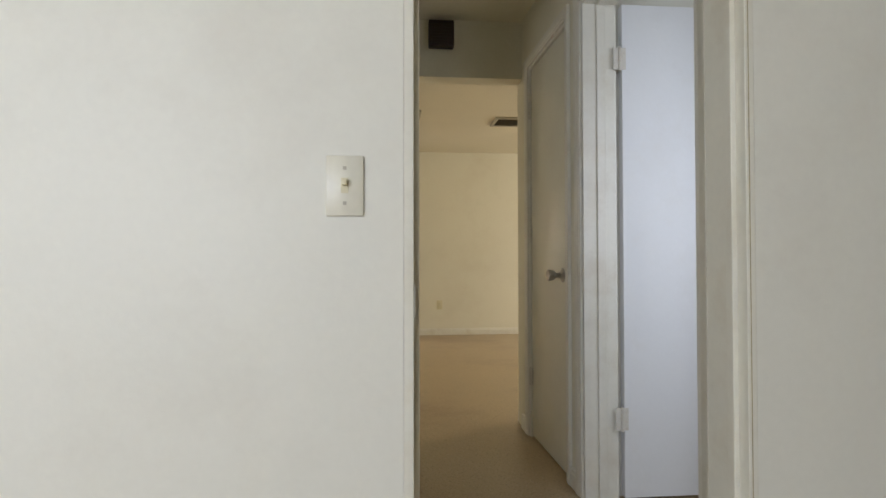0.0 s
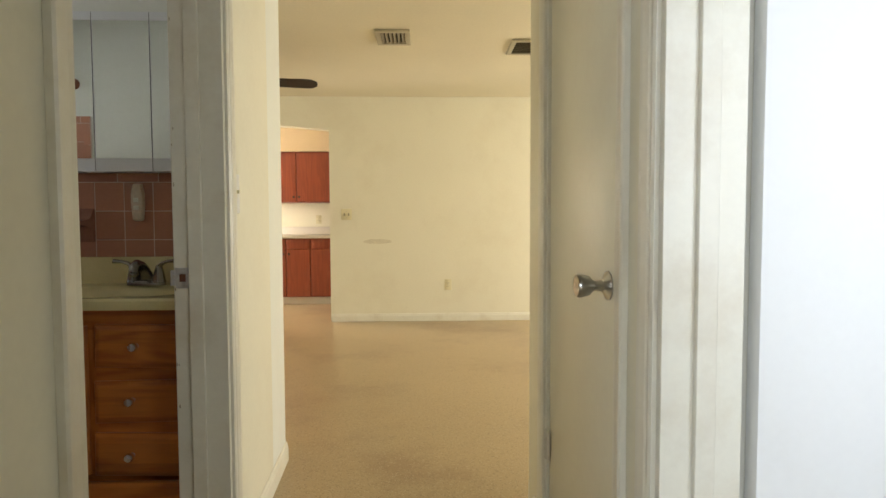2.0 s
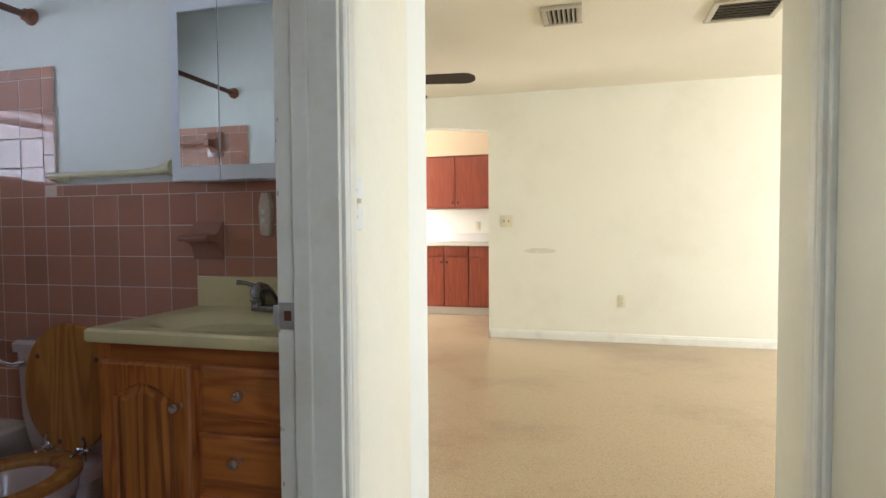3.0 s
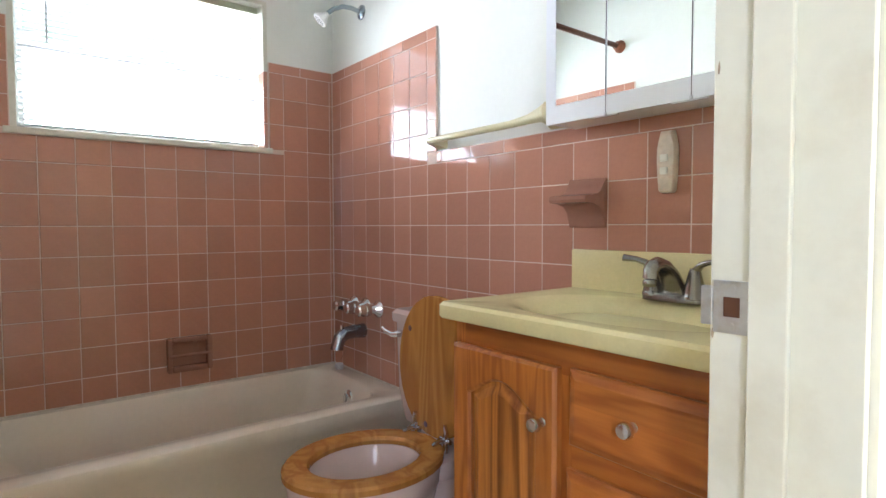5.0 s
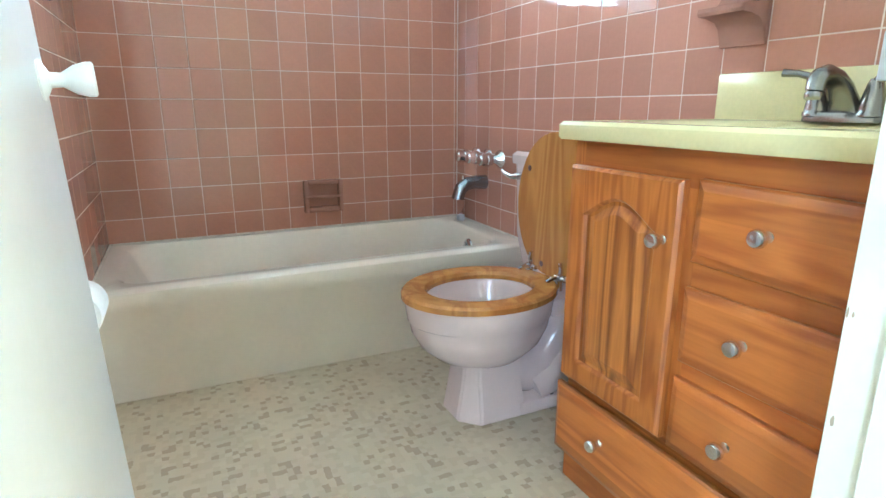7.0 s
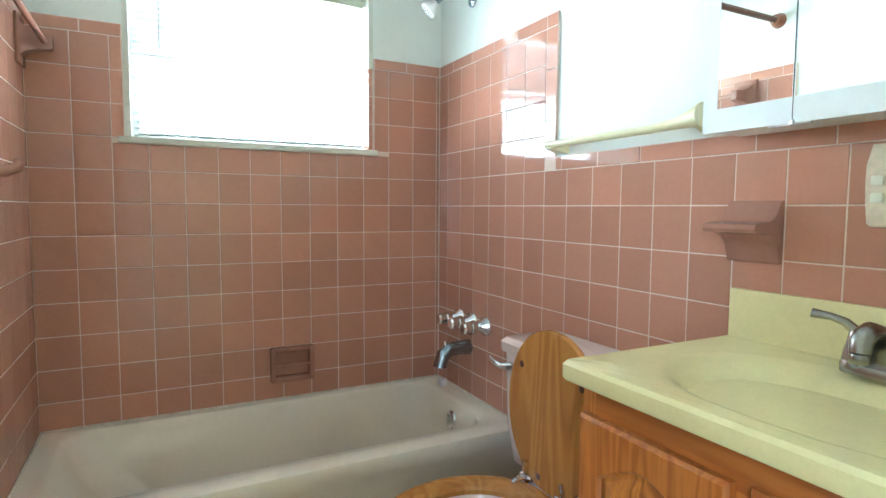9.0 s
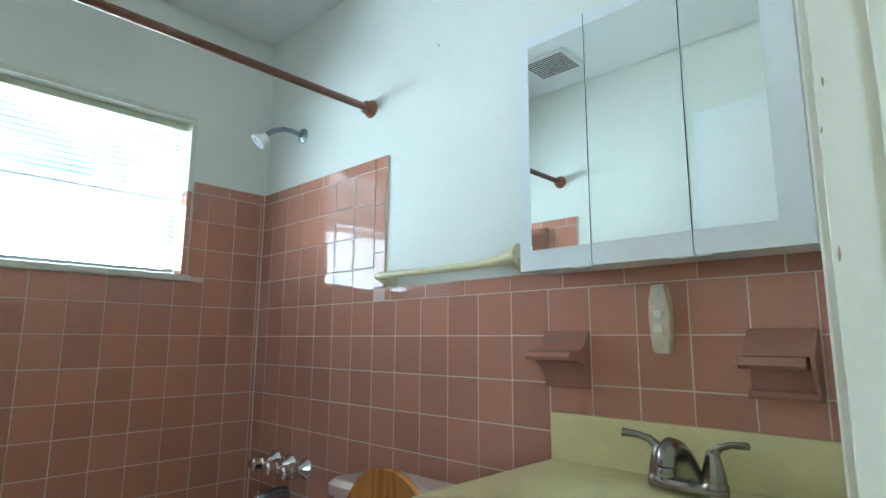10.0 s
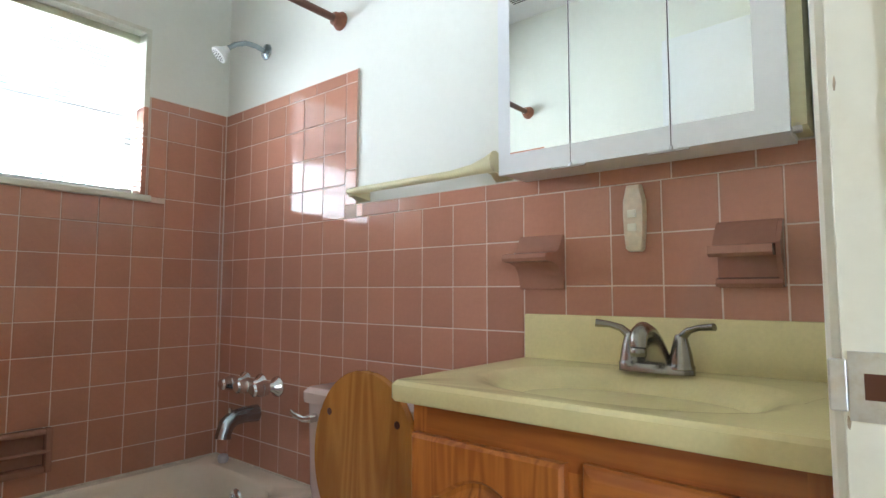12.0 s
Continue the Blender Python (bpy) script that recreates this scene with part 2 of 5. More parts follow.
def vinyl_mat():
    m = bpy.data.materials.new("mosaic_vinyl")
    m.use_nodes = True
    n, l = m.node_tree.nodes, m.node_tree.links
    b = n["Principled BSDF"]
    b.inputs["Roughness"].default_value = 0.42
    tc, w = n.new("ShaderNodeTexCoord"), n.new("ShaderNodeTexNoise")
    w.inputs["Scale"].default_value, w.inputs["Detail"].default_value = 2.2, 6
    l.new(tc.outputs["Object"], w.inputs[0])
    sn = n.new("ShaderNodeVectorMath")
    sn.operation = "SNAP"
    sn.inputs[1].default_value = (0.016, 0.016, 1)
    wob, wad = n.new("ShaderNodeTexNoise"), n.new("ShaderNodeVectorMath")
    wob.inputs["Scale"].default_value = 70
    wad.operation = "MULTIPLY_ADD"
    wad.inputs[1].default_value = (0.012, 0.012, 0)
    l.new(tc.outputs["Object"], wob.inputs[0]), l.new(wob.outputs["Color"], wad.inputs[0])
    l.new(tc.outputs["Object"], wad.inputs[2]), l.new(wad.outputs[0], sn.inputs[0])
    wh = n.new("ShaderNodeTexWhiteNoise")
    wh.noise_dimensions = "2D"
    l.new(sn.outputs[0], wh.inputs[0])
    cr = n.new("ShaderNodeValToRGB")
    cr.color_ramp.interpolation = "CONSTANT"
    e = cr.color_ramp.elements
    e[0].color, e[1].color, e[1].position = (0.64, 0.535, 0.375, 1), (0.60, 0.495, 0.34, 1), 0.50
    for p, c in ((0.80, (0.47, 0.36, 0.235, 1)), (0.93, (0.66, 0.56, 0.40, 1))):
        x = e.new(p)
        x.color = c
    l.new(wh.outputs[0], cr.inputs[0])
    dirt = n.new("ShaderNodeMapRange")
    dirt.inputs[1].default_value, dirt.inputs[2].default_value, dirt.inputs[3].default_value, dirt.inputs[4].default_value = 0.35, 0.7, 1.05, 0.8
    l.new(w.outputs[0], dirt.inputs[0])
    vm = n.new("ShaderNodeVectorMath")
    vm.operation = "SCALE"
    l.new(cr.outputs[0], vm.inputs[0]), l.new(dirt.outputs[0], vm.inputs["Scale"])
    l.new(vm.outputs[0], b.inputs["Base Color"])
    return m


VINYL = vinyl_mat()


# ---- mesh helpers ----
def box(bm, x0, x1, y0, y1, z0, z1, bev=0.0, seg=2):
    r = bmesh.ops.create_cube(bm, size=1, matrix=Matrix.Translation(((x0 + x1) / 2, (y0 + y1) / 2, (z0 + z1) / 2)) @ Matrix.Diagonal((x1 - x0, y1 - y0, z1 - z0, 1)))
    if bev:
        edges = {e for v in r["verts"] for e in v.link_edges}
        bmesh.ops.bevel(bm, geom=list(edges), offset=bev, segments=seg, profile=0.5, affect="EDGES", clamp_overlap=True)


def rod(bm, a, b, r, r2=None, n=16, caps=True):
    a, b = Vector(a), Vector(b)
    q = (b - a).to_track_quat("Z", "Y").to_matrix().to_4x4()
    bmesh.ops.create_cone(bm, cap_ends=caps, segments=n, radius1=r, radius2=r if r2 is None else r2, depth=(b - a).length,
                          matrix=Matrix.Translation((a + b) / 2) @ q)


def lathe(bm, prof, m=None, n=24, squash=(1, 1)):
    """Rings of (radius, height) turned about z, placed by m."""
    m = m or Matrix()
    rings = []
    for r, h in prof:
        if r < 1e-5:
            rings.append([bm.verts.new(m @ Vector((0, 0, h)))])
        else:
            rings.append([bm.verts.new(m @ Vector((r * math.cos(2 * math.pi * k / n) * squash[0], r * math.sin(2 * math.pi * k / n) * squash[1], h))) for k in range(n)])
    for p, q in zip(rings, rings[1:]):
        for k in range(n):
            j = (k + 1) % n
            f = [p[k % len(p)], p[j % len(p)], q[j % len(q)], q[k % len(q)]]
            u = list(dict.fromkeys(f))
            if len(u) > 2:
                bm.faces.new(u)


def tube(bm, pts, radii, n=12, flat=1.0):
    """A bent pipe through points, one radius a point."""
    pts = [Vector(p) for p in pts]
    rings = []
    side = None
    for k, p in enumerate(pts):
        d = (pts[min(k + 1, len(pts) - 1)] - pts[max(k - 1, 0)]).normalized()
        if side is None:
            side = d.orthogonal().normalized()
        side = (side - d * side.dot(d)).normalized()
        up = d.cross(side)
        r = radii[k] if isinstance(radii, (list, tuple)) else radii
        rings.append([bm.verts.new(p + side * r * math.cos(2 * math.pi * j / n) + up * r * flat * math.sin(2 * math.pi * j / n)) for j in range(n)])
    for a, b in zip(rings, rings[1:]):
        for j in range(n):
            bm.faces.new((a[j], a[(j + 1) % n], b[(j + 1) % n], b[j]))
    bm.faces.new(rings[0][::-1]), bm.faces.new(rings[-1])


def loft(bm, rings, cap0=True, cap1=True):
    vs = [[bm.verts.new(p) for p in r] for r in rings]
    n = len(vs[0])
    for a, b in zip(vs, vs[1:]):
        for j in range(n):
            bm.faces.new((a[j], a[(j + 1) % n], b[(j + 1) % n], b[j]))
    if cap0:
        bm.faces.new(vs[0][::-1])
    if cap1:
        bm.faces.new(vs[-1])


def extrude_outline(bm, pts, axis, a, b):
    """A slab: an outline of (u, v) from a to b along an axis."""
    put = {"x": lambda u, v, w: (w, u, v), "y": lambda u, v, w: (u, w, v), "z": lambda u, v, w: (u, v, w)}[axis]
    loft(bm, [[put(u, v, w) for u, v in pts] for w in (a, b)])


def part(name, bm, material, parent=None, label="", smooth=False):
    bmesh.ops.recalc_face_normals(bm, faces=bm.faces)
    me = bpy.data.meshes.new(name)
    bm.to_mesh(me)
    bm.free()
    me.materials.append(material)
    if smooth:
        me.shade_smooth()
        me.set_sharp_from_angle(angle=radians(40))
    ob = new(name, me)
    if parent:
        ob.parent = parent
        ob.matrix_parent_inverse = parent.matrix_world.inverted()
    if label:
        ob["label"] = label
    return ob


def bpart(name, b, material, parent=None, bev=0.0, label=""):
    bm = bmesh.new()
    box(bm, *b, bev=bev)
    return part(name, bm, material, parent, label, smooth=bev > 0)


def empty(name, at, label, category, group=""):
    ob = new(name)
    ob.matrix_world = Matrix.Translation(at)
    bpy.context.view_layer.update()
    return tagged(ob, label, category, group)


def structure(ob):
    ob["kind"] = "structure"
    return ob


def wall(name, axis, p0, p1, a0, a1, z0, z1, holes=(), material=None, parent=None):
    """A wall from p0 to p1 thick along an axis, a0 to a1 long, with square holes (a0, a1, z0, z1) through it."""
    As = sorted({a0, a1, *[h[0] for h in holes], *[h[1] for h in holes]})
    Zs = sorted({z0, z1, *[h[2] for h in holes], *[h[3] for h in holes]})
    solid = {}
    for i in range(len(As) - 1):
        for k in range(len(Zs) - 1):
            ca, cz = (As[i] + As[i + 1]) / 2, (Zs[k] + Zs[k + 1]) / 2
            solid[i, k] = not any(h[0] < ca < h[1] and h[2] < cz < h[3] for h in holes)
    bm = bmesh.new()
    P = lambda p, a, z: (p, a, z) if axis == "x" else (a, p, z)
    for (i, k), s in solid.items():
        if not s:
            continue
        l, r, b, t = As[i], As[i + 1], Zs[k], Zs[k + 1]
        quads = [[(p, l, b), (p, r, b), (p, r, t), (p, l, t)] for p in (p0, p1)]
        for di, dk, e in ((-1, 0, ((l, b), (l, t))), (1, 0, ((r, b), (r, t))), (0, -1, ((l, b), (r, b))), (0, 1, ((l, t), (r, t)))):
            if not solid.get((i + di, k + dk), False):
                (u, v), (u2, v2) = e
                quads.append([(p0, u, v), (p1, u, v), (p1, u2, v2), (p0, u2, v2)])
        for q in quads:
            bm.faces.new([bm.verts.new(P(*c)) for c in q])
    bmesh.ops.remove_doubles(bm, verts=bm.verts, dist=1e-5)
    ob = part(name, bm, material or PAINT)
    return structure(ob)


# ---- the shell ----
H = 2.37
floor = structure(bpart("floor", (-2.45, 5.0, -3.0, 3.27, -0.12, 0.0), TERRAZZO))
structure(bpart("floor_living", (-4.5, 5.0, 3.27, 8.6, -0.12, 0.0), TERRAZZO))
structure(bpart("ground", (-300, 300, -300, 300, -0.4, -0.13), mat("lawn", (0.07, 0.11, 0.03), 0.9, vary=0.3)))
bath_floor = structure(bpart("floor_bath", (-2.40, -0.17, 1.55, 3.0, 0.0, 0.004), VINYL))
structure(bpart("ceiling", (-2.45, 5.1, -3.1, 3.27, H, H + 0.12), CEIL))
structure(bpart("ceiling_living", (-4.6, 5.1, 3.27, 8.7, H, H + 0.12), CEIL))
structure(bpart("wall_bath_corner", (-0.287, -0.2505, 2.90, 3.0085, 0.83, H - 0.007), PAINT_BATH))
structure(bpart("ceiling_bath", (-2.30, -0.25, 1.55, 3.0, H - 0.006, H - 0.001), CEIL_BATH))

WX0, WX1, WZ0, WZ1 = 1.82, 2.70, 1.31, 1.94
wall("wall_bath_window", "x", -2.45, -2.309, 1.40, 3.27, 0, H, [(WX0, WX1, WZ0, WZ1)], PAINT_BATH)
wall("wall_bath_faucet", "y", 3.009, 3.27, -2.309, -0.10, 0, H, [], PAINT_BATH)
wall("wall_bath_south", "y", 1.40, 1.541, -2.309, -0.25, 0, H, [], PAINT_BATH)
wall("wall_hall_west", "x", -0.25, -0.10, 0.57, 3.009, 0, H, [(1.66, 2.44, 0, 2.05)], PAINT)
wall("wall_bedroom_west", "y", 0.52, 0.57, -2.45, 0.100, 0, H, [], PAINT_BED)
wall("wall_bedroom", "y", 0.52, 0.65, 0.100, 5.0, 0, H, [(0.090, 0.745, 0, 2.05)], PAINT_BED)
wall("wall_hall_east", "x", 0.86, 1.00, 0.65, 2.75, 0, H, [(0.938, 1.785, 0, 2.05), (1.97, 2.60, 0, 2.05)], PAINT)
wall("wall_living_south_east", "y", 2.75, 2.87, 0.841, 5.0, 0, H, [], PAINT)
wall("wall_living_south_west", "y", 3.13, 3.27, -4.5, -2.45, 0, H, [], PAINT)
wall("wall_header", "y", 2.75, 2.87, -0.15, 0.841, 2.035, H, [], PAINT)
wall("wall_closet", "y", 1.80, 1.95, 1.00, 5.0, 0, H, [], PAINT_BED)
wall("wall_far", "y", 6.75, 6.87, -0.55, 5.0, 0, H, [], PAINT)
wall("wall_far_west", "y", 6.75, 6.87, -4.5, -2.2, 0, H, [], PAINT)
wall("wall_bed_south", "y", -3.1, -3.0, -2.55, 5.1, 0, H, [(-2.4, -0.8, 0.95, 2.05)], PAINT_BED)
wall("wall_bed_west", "x", -2.55, -2.45, -3.0, 1.40, 0, H, [], PAINT_BED)
wall("wall_west", "x", -4.6, -4.5, 3.13, 8.7, 0, H, [(4.1, 5.9, 0.8, 2.0), (7.4, 8.4, 1.0, 2.0)], PAINT)
wall("wall_east", "x", 5.0, 5.1, -3.0, 8.7, 0, H, [(4.0, 6.0, 0.6, 2.1)], PAINT)
wall("wall_room_east", "x", 4.0, 4.1, 0.65, 1.83, 0, H, [], PAINT_BED)
wall("wall_kitchen", "y", 8.6, 8.7, -4.5, 5.0, 0, H, [], PAINT)

bm = bmesh.new()
n = 16
top = [(-2.2 + 1.65 * k / n, 2.022 + 0.055 * math.sin(math.pi * k / n)) for k in range(n + 1)]
extrude_outline(bm, top + [(-0.55, H), (-2.2, H)], "y", 6.75, 6.87)
structure(part("wall_arch", bm, PAINT))


# ==== bathroom: tub, shower, window ====
PI = 0.1095
NT = 0.004
ROWS = [1.095 + PI * k for k in range(-7, 6)]


def pillow(u0, u1, v0, v1, face, depth, plane):
    """One glazed tile, its edges rounded over. plane: (axis, sign) in which its face looks."""
    bm = bmesh.new()
    e = 0.0016
    axis, sign = plane
    g = 0.0012
    rings = []
    for d, i in ((-depth, g), (-0.0016, g), (-0.0004, g + e * 0.5), (0, g + e)):
        a, b, c, dd = u0 + i, u1 - i, v0 + i, v1 - i
        w = face + sign * d
        P = (lambda u, v: (w, u, v)) if axis == "x" else (lambda u, v: (u, w, v))
        rings.append([P(a, c), P(b, c), P(b, dd), P(a, dd)])
    loft(bm, rings, cap0=False)
    return bm


TILES = {}


def tile(parent, u0, u1, v0, v1, face, plane):
    """A tile at its place; alike tiles share one mesh."""
    w, h = round(u1 - u0, 4), round(v1 - v0, 4)
    key = (w, h, plane)
    if key not in TILES:
        bm = pillow(-w / 2, w / 2, -h / 2, h / 2, 0, 0.0075, plane)
        bmesh.ops.recalc_face_normals(bm, faces=bm.faces)
        me = bpy.data.meshes.new("tile")
        bm.to_mesh(me)
        bm.free()
        me.materials.append(TILE)
        TILES[key] = me
    ob = new("tile", TILES[key])
    u, v = (u0 + u1) / 2, (v0 + v1) / 2
    j = [random.uniform(-1, 1) * 0.35 for _ in range(3)]
    at = (face, u, v) if plane[0] == "x" else (u, face, v)
    ob.matrix_world = pose(*at, j[0] * (plane[0] == "y"), j[1] * (plane[0] == "x"), j[2])
    ob.parent = parent
    return ob


def bathroom_tiles():
    fw = bpy.data.objects["wall_bath_faucet"]
    ww = bpy.data.objects["wall_bath_window"]
    sw = bpy.data.objects["wall_bath_south"]
    face = ("y", -1)
    # grout beds behind the tiles
    bm = bmesh.new()
    box(bm, -2.3085, -0.2505, 3.0012, 3.0088, 0.004, 1.246)
    box(bm, -2.3085, -1.514, 3.0012, 3.0088, 1.2462, 1.684)
    part("grout_bed", bm, GROUT, fw)
    bm = bmesh.new()
    box(bm, -2.3088, -2.3012, 1.5415, 3.0015, 0.3, 1.296)
    box(bm, -2.3088, -2.3012, 1.5415, WY0 - 0.001, 1.2965, 1.684)
    box(bm, -2.3088, -2.3012, WY1 + 0.001, 3.0015, 1.2965, 1.684)
    part("grout_bed", bm, GROUT, ww)
    bm = bmesh.new()
    box(bm, -2.3008, -1.521, 1.5412, 1.5488, 1.2462, 1.684)
    box(bm, -2.3008, -0.2505, 1.5412, 1.5488, 0.004, 1.246)
    part("grout_bed", bm, GROUT, sw)
    xs = [-0.8 - PI * k for k in range(-4, 14)]
    ex = sorted({-2.299, *xs, -0.2515})
    ex = [x for x in ex if -2.2991 <= x <= -0.251]
    for z in ROWS:
        for a, b in zip(ex, ex[1:]):
            if b - a < 0.012:
                continue
            top = z + PI
            if top > 1.21 and b > -1.56:
                continue
            if z > 1.6 or (z < 0.75 and a > -0.9):
                continue
            tile(fw, a, b, z, top, 3.0, face)
    # long cap tiles
    x = -0.2515
    while x > -1.51:
        tile(fw, max(x - 0.154, -1.513), x, ROWS[8], 1.2455, 3.0, face)
        x -= 0.154
    x = -1.567
    while x > -2.29:
        tile(fw, max(x - 0.154, -2.299), x, ROWS[12], 1.6835, 3.0, face)
        x -= 0.154
    tile(fw, -1.567, -1.513, ROWS[12], 1.6835, 3.0, face)
    for z0, z1 in ((1.2465, 1.36), (1.36, 1.514), (1.514, ROWS[12])):
        tile(fw, -1.567, -1.513, z0, z1, 3.0, face)
    face = ("x", 1)
    ys = sorted([2.985 - PI * k for k in range(14)] + [2.9985])
    ys[0] = 1.549
    for z in ROWS:
        for a, b in zip(ys, ys[1:]):
            if b - a < 0.01 or z > 1.6:
                continue
            top = z + PI
            if top < 1.30:
                tile(ww, a, b, z, top, -2.3, face)
            elif b < WY0 - 0.005 or a > WY1 + 0.005:
                tile(ww, a, b, z, top, -2.3, face)
            elif z < 1.21:
                tile(ww, a, b, z, 1.296, -2.3, face)
            elif a < WY0 - 0.03:
                tile(ww, a, WY0 - 0.003, z, top, -2.3, face)
            elif b > WY1 + 0.03:
                tile(ww, WY1 + 0.003, b, z, top, -2.3, face)
    y = 2.9985
    for a, b in ((2.845, 2.9985), (WY1 + 0.003, 2.845), (1.70, WY0 - 0.003), (1.549, 1.70)):
        tile(ww, a, b, ROWS[12], 1.6835, -2.3, face)
    face = ("y", 1)
    xs = [-2.299 + PI * k for k in range(19)] + [-0.252]
    for z in ROWS:
        for a, b in zip(xs, xs[1:]):
            if z < 1.2 or (z < 1.6 and b < -1.52):
                tile(sw, a, b, z, z + PI, 1.55, face)
    for a in range(5):
        tile(sw, -2.299 + 0.144 * a, -2.299 + 0.144 * (a + 1), ROWS[12], 1.6835, 1.55, face)
    tile(sw, -1.579, -1.5225, ROWS[12], 1.6835, 1.55, face)
    for z0, z1 in ((1.2465, 1.36), (1.36, 1.514), (1.514, ROWS[12])):
        tile(sw, -1.565, -1.5225, z0, z1, 1.55, face)
    x = -1.5225
    while x < -0.30:
        tile(sw, x, min(x + 0.154, -0.2515), ROWS[8], 1.2455, 1.55, face)
        x += 0.154


WY0, WY1 = WX0, WX1


def rrect(x0, x1, y0, y1, r, z, n=6):
    pts = []
    for cx, cy, a0 in ((x1 - r, y1 - r, 0), (x0 + r, y1 - r, 90), (x0 + r, y0 + r, 180), (x1 - r, y0 + r, 270)):
        for k in range(n + 1):
            a = radians(a0 + 90 * k / n)
            pts.append((cx + r * math.cos(a), cy + r * math.sin(a), z))
    return pts


def bathtub():
    tub = empty("bathtub", (-1.975, 2.28, 0.004), "cream enamelled bathtub along the pink tiled wall, slightly stained", "bathtub")
    bm = bmesh.new()
    x0, x1, y0, y1, t = -2.2985, -1.655, 1.551, 2.9985, 0.345
    rings = [rrect(x0, x1 - 0.02, y0, y1, 0.004, 0.005), rrect(x0, x1 - 0.012, y0, y1, 0.004, 0.26), rrect(x0, x1, y0, y1, 0.004, 0.285),
             rrect(x0, x1, y0, y1, 0.004, 0.325), rrect(x0, x1 - 0.004, y0, y1, 0.005, 0.338), rrect(x0, x1 - 0.016, y0, y1, 0.012, t),
             rrect(x0 + 0.035, x1 - 0.075, y0 + 0.06, y1 - 0.075, 0.09, t), rrect(x0 + 0.045, x1 - 0.088, y0 + 0.075, y1 - 0.088, 0.09, t - 0.012),
             rrect(x0 + 0.065, x1 - 0.105, y0 + 0.13, y1 - 0.105, 0.10, 0.22), rrect(x0 + 0.09, x1 - 0.125, y0 + 0.24, y1 - 0.13, 0.11, 0.09),
             rrect(x0 + 0.14, x1 - 0.17, y0 + 0.34, y1 - 0.19, 0.10, 0.055)]
    loft(bm, rings)
    part("shell", bm, ENAMEL, tub, smooth=True)
    bm = bmesh.new()
    for q in ((x0 + 0.001, x0 + 0.006, y0, y1), (x0 + 0.006, x1 - 0.02, y1 - 0.005, y1), (x0 + 0.006, x1 - 0.02, y0, y0 + 0.005)):
        box(bm, q[0], q[1], q[2], q[3], t - 0.001, t + 0.006, bev=0.002)
    part("caulk", bm, mat("old_caulk", (0.62, 0.55, 0.44), 0.6, vary=0.15, scale=30, stain=(0.25, 0.16, 0.1), stain_amount=0.5, stain_scale=25), tub, "aged caulk line")
    bm = bmesh.new()
    lathe(bm, [(0.0, 0.012), (0.02, 0.011), (0.032, 0.006), (0.035, 0)], pose(-1.985, 2.898, 0.27, 82, 0, 0))
    box(bm, -1.990, -1.980, 2.878, 2.889, 0.258, 0.292, bev=0.003)
    part("overflow_plate", bm, CHROME, tub, "round chrome overflow plate", smooth=True)
    bm = bmesh.new()
    lathe(bm, [(0.03, 0.0), (0.028, 0.004), (0.02, 0.003), (0.0, 0.002)], pose(-1.99, 2.70, 0.0555))
    part("drain", bm, CHROME, tub, smooth=True)


